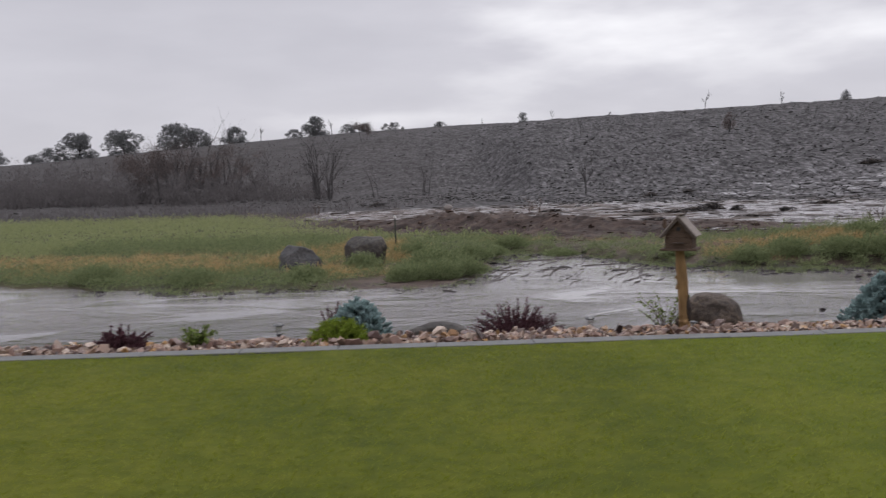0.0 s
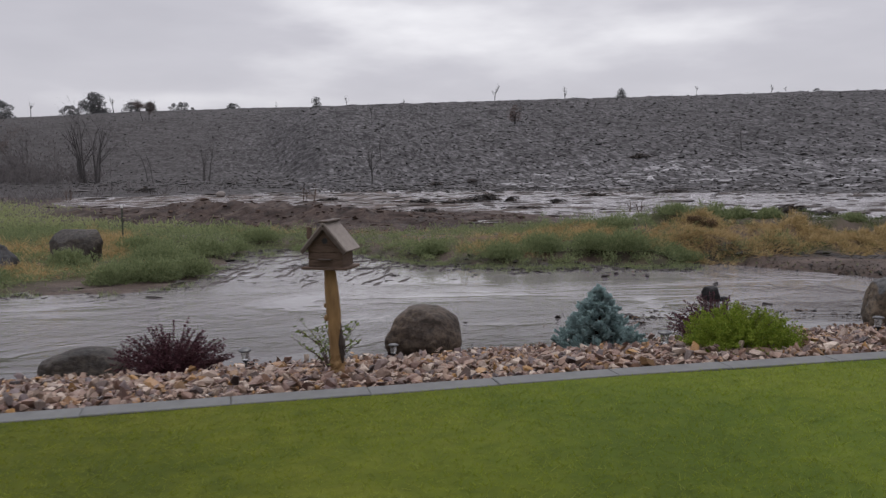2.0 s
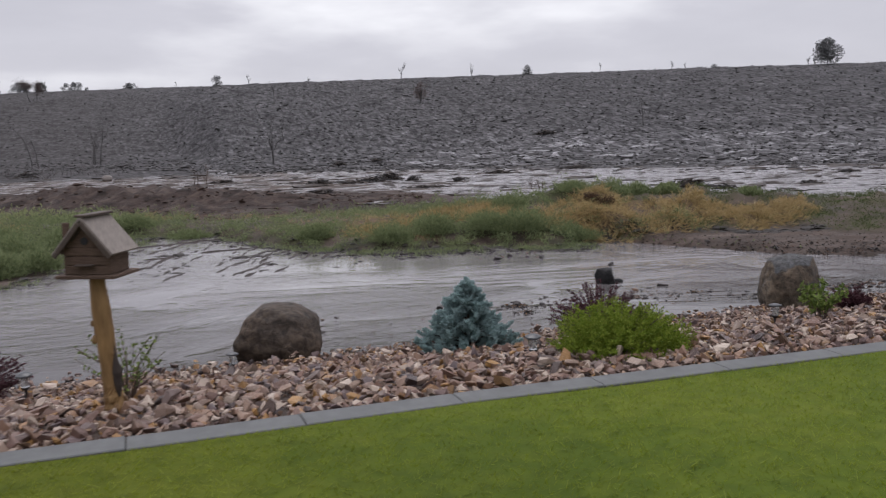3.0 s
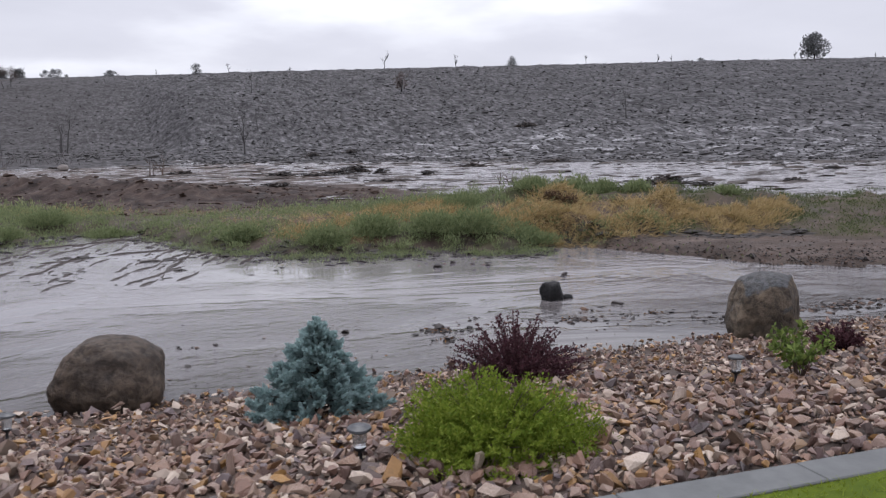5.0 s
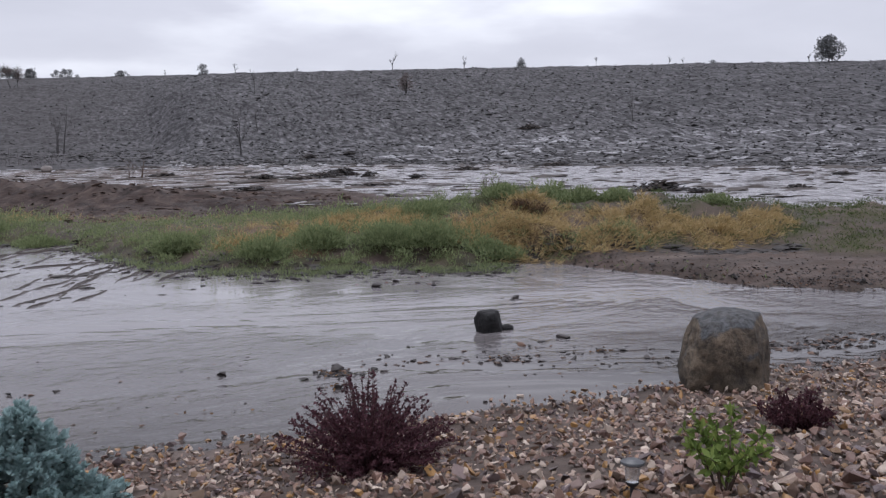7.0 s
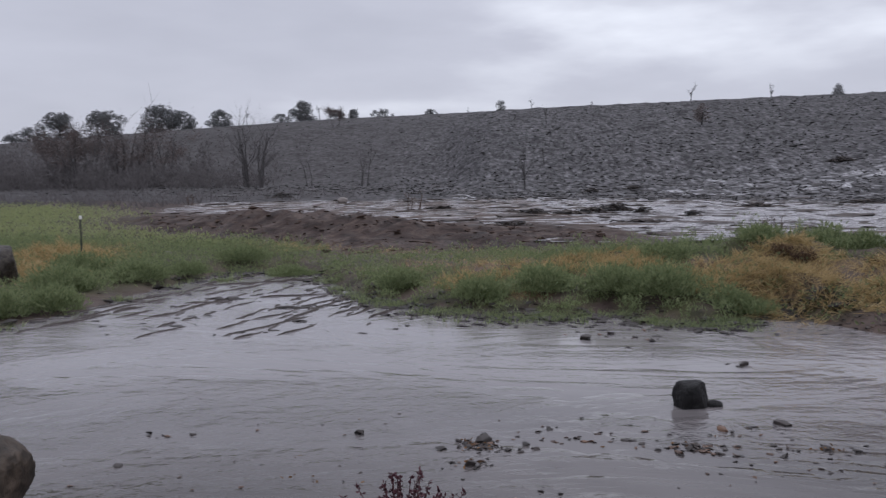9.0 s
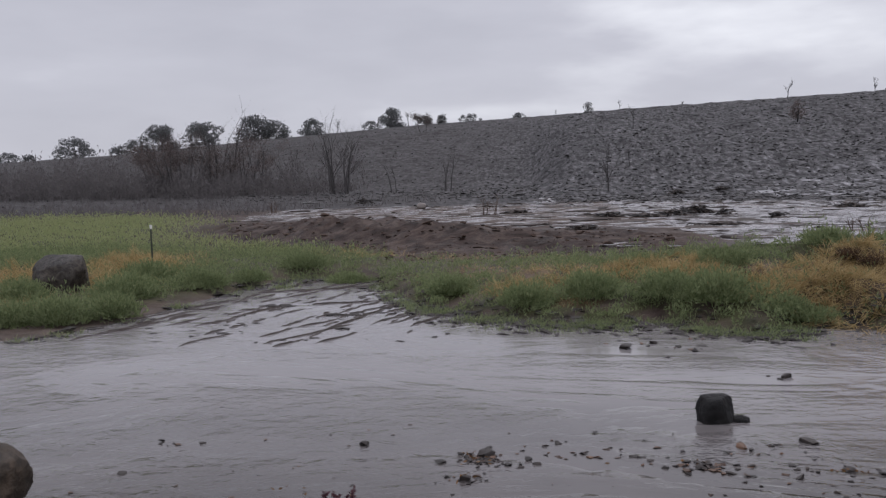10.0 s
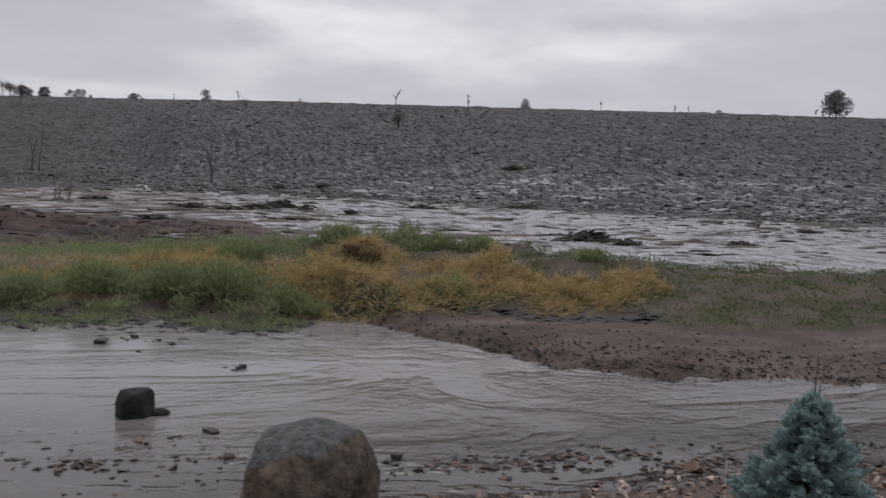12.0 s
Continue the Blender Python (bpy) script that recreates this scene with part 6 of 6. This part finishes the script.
# ---- burnt stubs on the slope, wreckage in the channel ----
def build_slope_litter():
    rng = np.random.RandomState(19)
    n = 26000
    az, d = np.radians(rng.uniform(-42, 62, n)), rng.uniform(68, 196, n)
    keep = rng.uniform(size=n) < np.interp(np.degrees(az), (-30, -12, 0), (0.15, 0.35, 1.0))
    az, d = az[keep], d[keep]
    s = (rng.gamma(2.6, 0.085, len(d)) + 0.10) * np.interp(d, (70, 110, 196), (0.85, 1.0, 0.85))
    d = true_distance(d, np.degrees(az))
    x, y = 6 + d * np.sin(az), 5 + d * np.cos(az)
    z = ground_z(x, y)
    ob = scatter("burnt_stubs", CHIPS, np.stack([x, y, z + 0.04], 1), s, M_STUB, 20, 0.35, np.array((1.35, 1.0, 0.75)))
    tagged(ob, "charred brush stubs over the burnt slope", "stubs", kind="stuff")
    n = 1500
    x = rng.uniform(-8, 75, n)
    y = rng.uniform(30, 76, n)
    z = ground_z(x, y)
    keep = (z < CHANNEL + 0.12) & (z > CHANNEL - 0.4) & (behind_bank(x, y) > 0.95)
    s = rng.gamma(2.2, 0.16, n) + 0.12
    p = np.stack([x, y, np.full(n, CHANNEL)], 1)[keep]
    ob = scatter("wreckage", CHIPS, p, s[keep], M_MUD, 22, 0.15, np.array((2.2, 1.0, 0.45)))
    tagged(ob, "dark brush and mud lumps in the flood", "debris", kind="stuff")


build_slope_litter()


def build_foot_drifts():
    """Clods and flattened brush that the run-off leaves along the foot of the slope."""
    rng = np.random.RandomState(24)
    n = 5200
    az = np.radians(rng.uniform(-16, 52, n))
    d = rng.normal(1.0, 0.085, n) * np.interp(np.degrees(az), (-16, 5, 20, 52), (80, 79, 74, 68))
    d = true_distance(d, np.degrees(az))
    x, y = 6 + d * np.sin(az), 5 + d * np.cos(az)
    row = wave_noise(x * 0.35, y, 3.2, 25)
    keep = rng.uniform(size=n) < np.clip(0.30 + 0.9 * row, 0.03, 1)
    x, y = x[keep], y[keep]
    s = rng.gamma(2.2, 0.13, len(x)) + 0.12
    z = np.maximum(ground_z(x, y), CHANNEL)
    ob = scatter("run_off_drift", CHIPS, np.stack([x, y, z + 0.02], 1), s, M_DRIFT, 25, 0.15, np.array((1.9, 1.0, 0.42)))
    tagged(ob, "dark clods and flattened brush along the foot of the slope", "debris", kind="stuff")


build_foot_drifts()


def debris_heap(x, y, width, height, seed):
    """A drift of broken brush, roots and mud stranded in the flood."""
    root = thing("debris_heap", x, y, max(gz(x, y), CHANNEL), "dark heap of broken brush and mud in the flood", "debris heap", "drift heaps below the hill")
    rng = np.random.RandomState(seed)
    n = int(42 * width)
    px = rng.normal(0, width * 0.24, n)
    py = rng.normal(0, width * 0.12, n)
    pz = height * np.exp(-(px / (width * 0.3)) ** 2) * rng.uniform(0, 0.7, n)
    lumps = scatter("mud", CHIPS, np.stack([px, py, pz], 1), rng.uniform(0.25, 0.65, n) * (0.25 + 0.2 * width), M_MUD, seed, 0.4, np.array((1.3, 0.8, 0.6)), root)
    lumps["kind"] = "stuff"
    bm = bmesh.new()
    for _ in range(int(14 * width)):
        c = np.array((rng.normal(0, width * 0.26), rng.normal(0, width * 0.12), height * rng.uniform(0.1, 0.5)))
        w = rng.normal(0, 1, 3) * (1, 0.6, 0.15)
        w = w / np.linalg.norm(w) * rng.uniform(0.2, 0.5) * (0.4 + height)
        tube(bm, [tuple(c - w), tuple(c + rng.normal(0, 0.04, 3)), tuple(c + w)], [0.028, 0.022, 0.010], 4)
    part("brushwood", bm, M_CHAR, root)["kind"] = "stuff"


HEAPS = [(13.4, 51.8, 1.7, 0.40), (15.2, 51.2, 2.0, 0.28), (16.6, 52.4, 1.8, 0.40), (18.2, 54.1, 2.0, 0.70), (19.2, 52.2, 1.0, 0.45), (20.8, 48.8, 1.1, 0.40), (17.3, 44.2, 1.8, 0.14), (32.9, 34.6, 1.1, 0.24),
         (43.5, 42.7, 1.6, 0.24), (22.4, 84.3, 1.8, 0.55), (26.4, 85.4, 1.5, 0.45), (26.8, 35.6, 2.6, 0.55), (27.6, 34.0, 1.2, 0.3), (47.9, 90.2, 2.8, 0.65), (-4.6, 79.0, 1.6, 0.7), (8.6, 58.0, 1.6, 0.3), (27.5, 58.0, 2.2, 0.35), (36.0, 62.0, 2.4, 0.35), (11.5, 42.6, 1.6, 0.25)]
for i, (x, y, w, h) in enumerate(HEAPS):
    debris_heap(x, y, w, h, 900 + i)
M_PALE = m_rock("pale_stone", ((0.0, (0.22, 0.19, 0.17)), (1.0, (0.30, 0.27, 0.245))), 0.6, 8.0)
for x, y, s, seed in ((1.67, 67.9, 0.75, 951), (18.6, 23.7, 0.13, 952), (18.5, 23.95, 0.10, 953), (18.9, 23.6, 0.11, 954), (0.6, 32.0, 0.22, 955)):
    boulder("pale_stone", x, y, max(gz(x, y), CHANNEL if y > 40 else -9) - 0.02, (s, s * 0.7, s * 0.6), seed, M_PALE, "pale stone standing in the flood" if s > 0.5 else "small pale stone on the far bank")


def build_bank_litter():
    rng = np.random.RandomState(28)
    n = 1500
    x = rng.uniform(-4, 14, n)
    bank_y = np.interp(x, BANK_FOOT_X, BANK_FOOT_Y)
    y = bank_y + rng.uniform(-3.5, 6, n)
    z = ground_z(x, y)
    s = rng.gamma(2.0, 0.05, n) + 0.04
    ob = scatter("bank_clods", CHIPS, np.stack([x, y, z], 1), s, M_BANK, 29, 0.3, np.array((1.3, 1.0, 0.7)))
    tagged(ob, "brown clods and roots on the washed bank", "mud", kind="stuff")


build_bank_litter()


def build_thicket():
    """Burnt brush at the foot of the slope: many thin upright stems."""
    rng = np.random.RandomState(26)
    n = 7200
    x = rng.uniform(-78, -13, n)
    y = 94 + rng.gamma(2.2, 10.0, n)
    keep = rng.uniform(size=n) < np.clip(0.35 + 0.9 * wave_noise(x, y, 11.0, 70), 0.06, 1) * (1 - smooth(-28, -13, x) * 0.8)
    x, y = x[keep], y[keep]
    h = rng.gamma(5, 0.32, len(x)) * np.clip(1 + 0.5 * wave_noise(x, y, 14.0, 71), 0.4, 2) * (1 - 0.5 * smooth(-32, -13, x)) * 1.5
    h = np.minimum(h, 6.0)
    # twiggy tops fill the gaps between the stems
    top = rng.randint(0, len(x), 26000)
    p = np.stack([x[top], y[top], ground_z(x[top], y[top])], 1) + rng.normal(0, 0.5, (26000, 3)) * (1, 1, 0.1)
    p[:, 2] += h[top] * rng.uniform(0.05, 0.95, 26000)
    v, f = leaf_cloud(p, rng.normal(0, 0.5, (26000, 3)) + (0, 0, 1), 0.50, 0.17, rng)
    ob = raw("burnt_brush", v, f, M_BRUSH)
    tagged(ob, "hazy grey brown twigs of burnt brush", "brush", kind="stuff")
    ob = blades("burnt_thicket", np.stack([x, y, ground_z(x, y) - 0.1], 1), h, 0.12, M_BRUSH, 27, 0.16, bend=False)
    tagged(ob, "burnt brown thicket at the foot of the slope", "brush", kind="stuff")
    # low scorched scrub runs out towards the meadow
    n = 9000
    x = rng.uniform(-60, 3, n)
    y = np.interp(x, (-60, -18, -11, -7, 3), (62, 57, 58, 72, 77)) + rng.gamma(1.6, 7.0, n)
    keep = rng.uniform(size=n) < np.clip(0.5 + 0.9 * wave_noise(x, y, 6.0, 72), 0.05, 1) * (1 - smooth(-11, -5, x) * 0.75)
    x, y = x[keep], y[keep]
    h = rng.gamma(4, 0.12, len(x)) * np.clip(1 + 0.5 * wave_noise(x, y, 8.0, 73), 0.4, 2)
    ob = blades("scorched_scrub", np.stack([x, y, ground_z(x, y) - 0.05], 1), h, 0.10, M_BRUSH, 29, 0.5, bend=False)
    tagged(ob, "low scorched brown scrub behind the meadow", "brush", kind="stuff")


build_thicket()

for i, (x, y, h, w) in enumerate([(7.1, 55.8, 1.3, 1.6), (20.9, 39.0, 0.9, 1.2), (-8.6, 66.0, 1.0, 0.6)]):
    bare_tree(x, y, h, w, 800 + i, "bare brown brush standing in the flood", 4, M_TWIG)

build_bed()
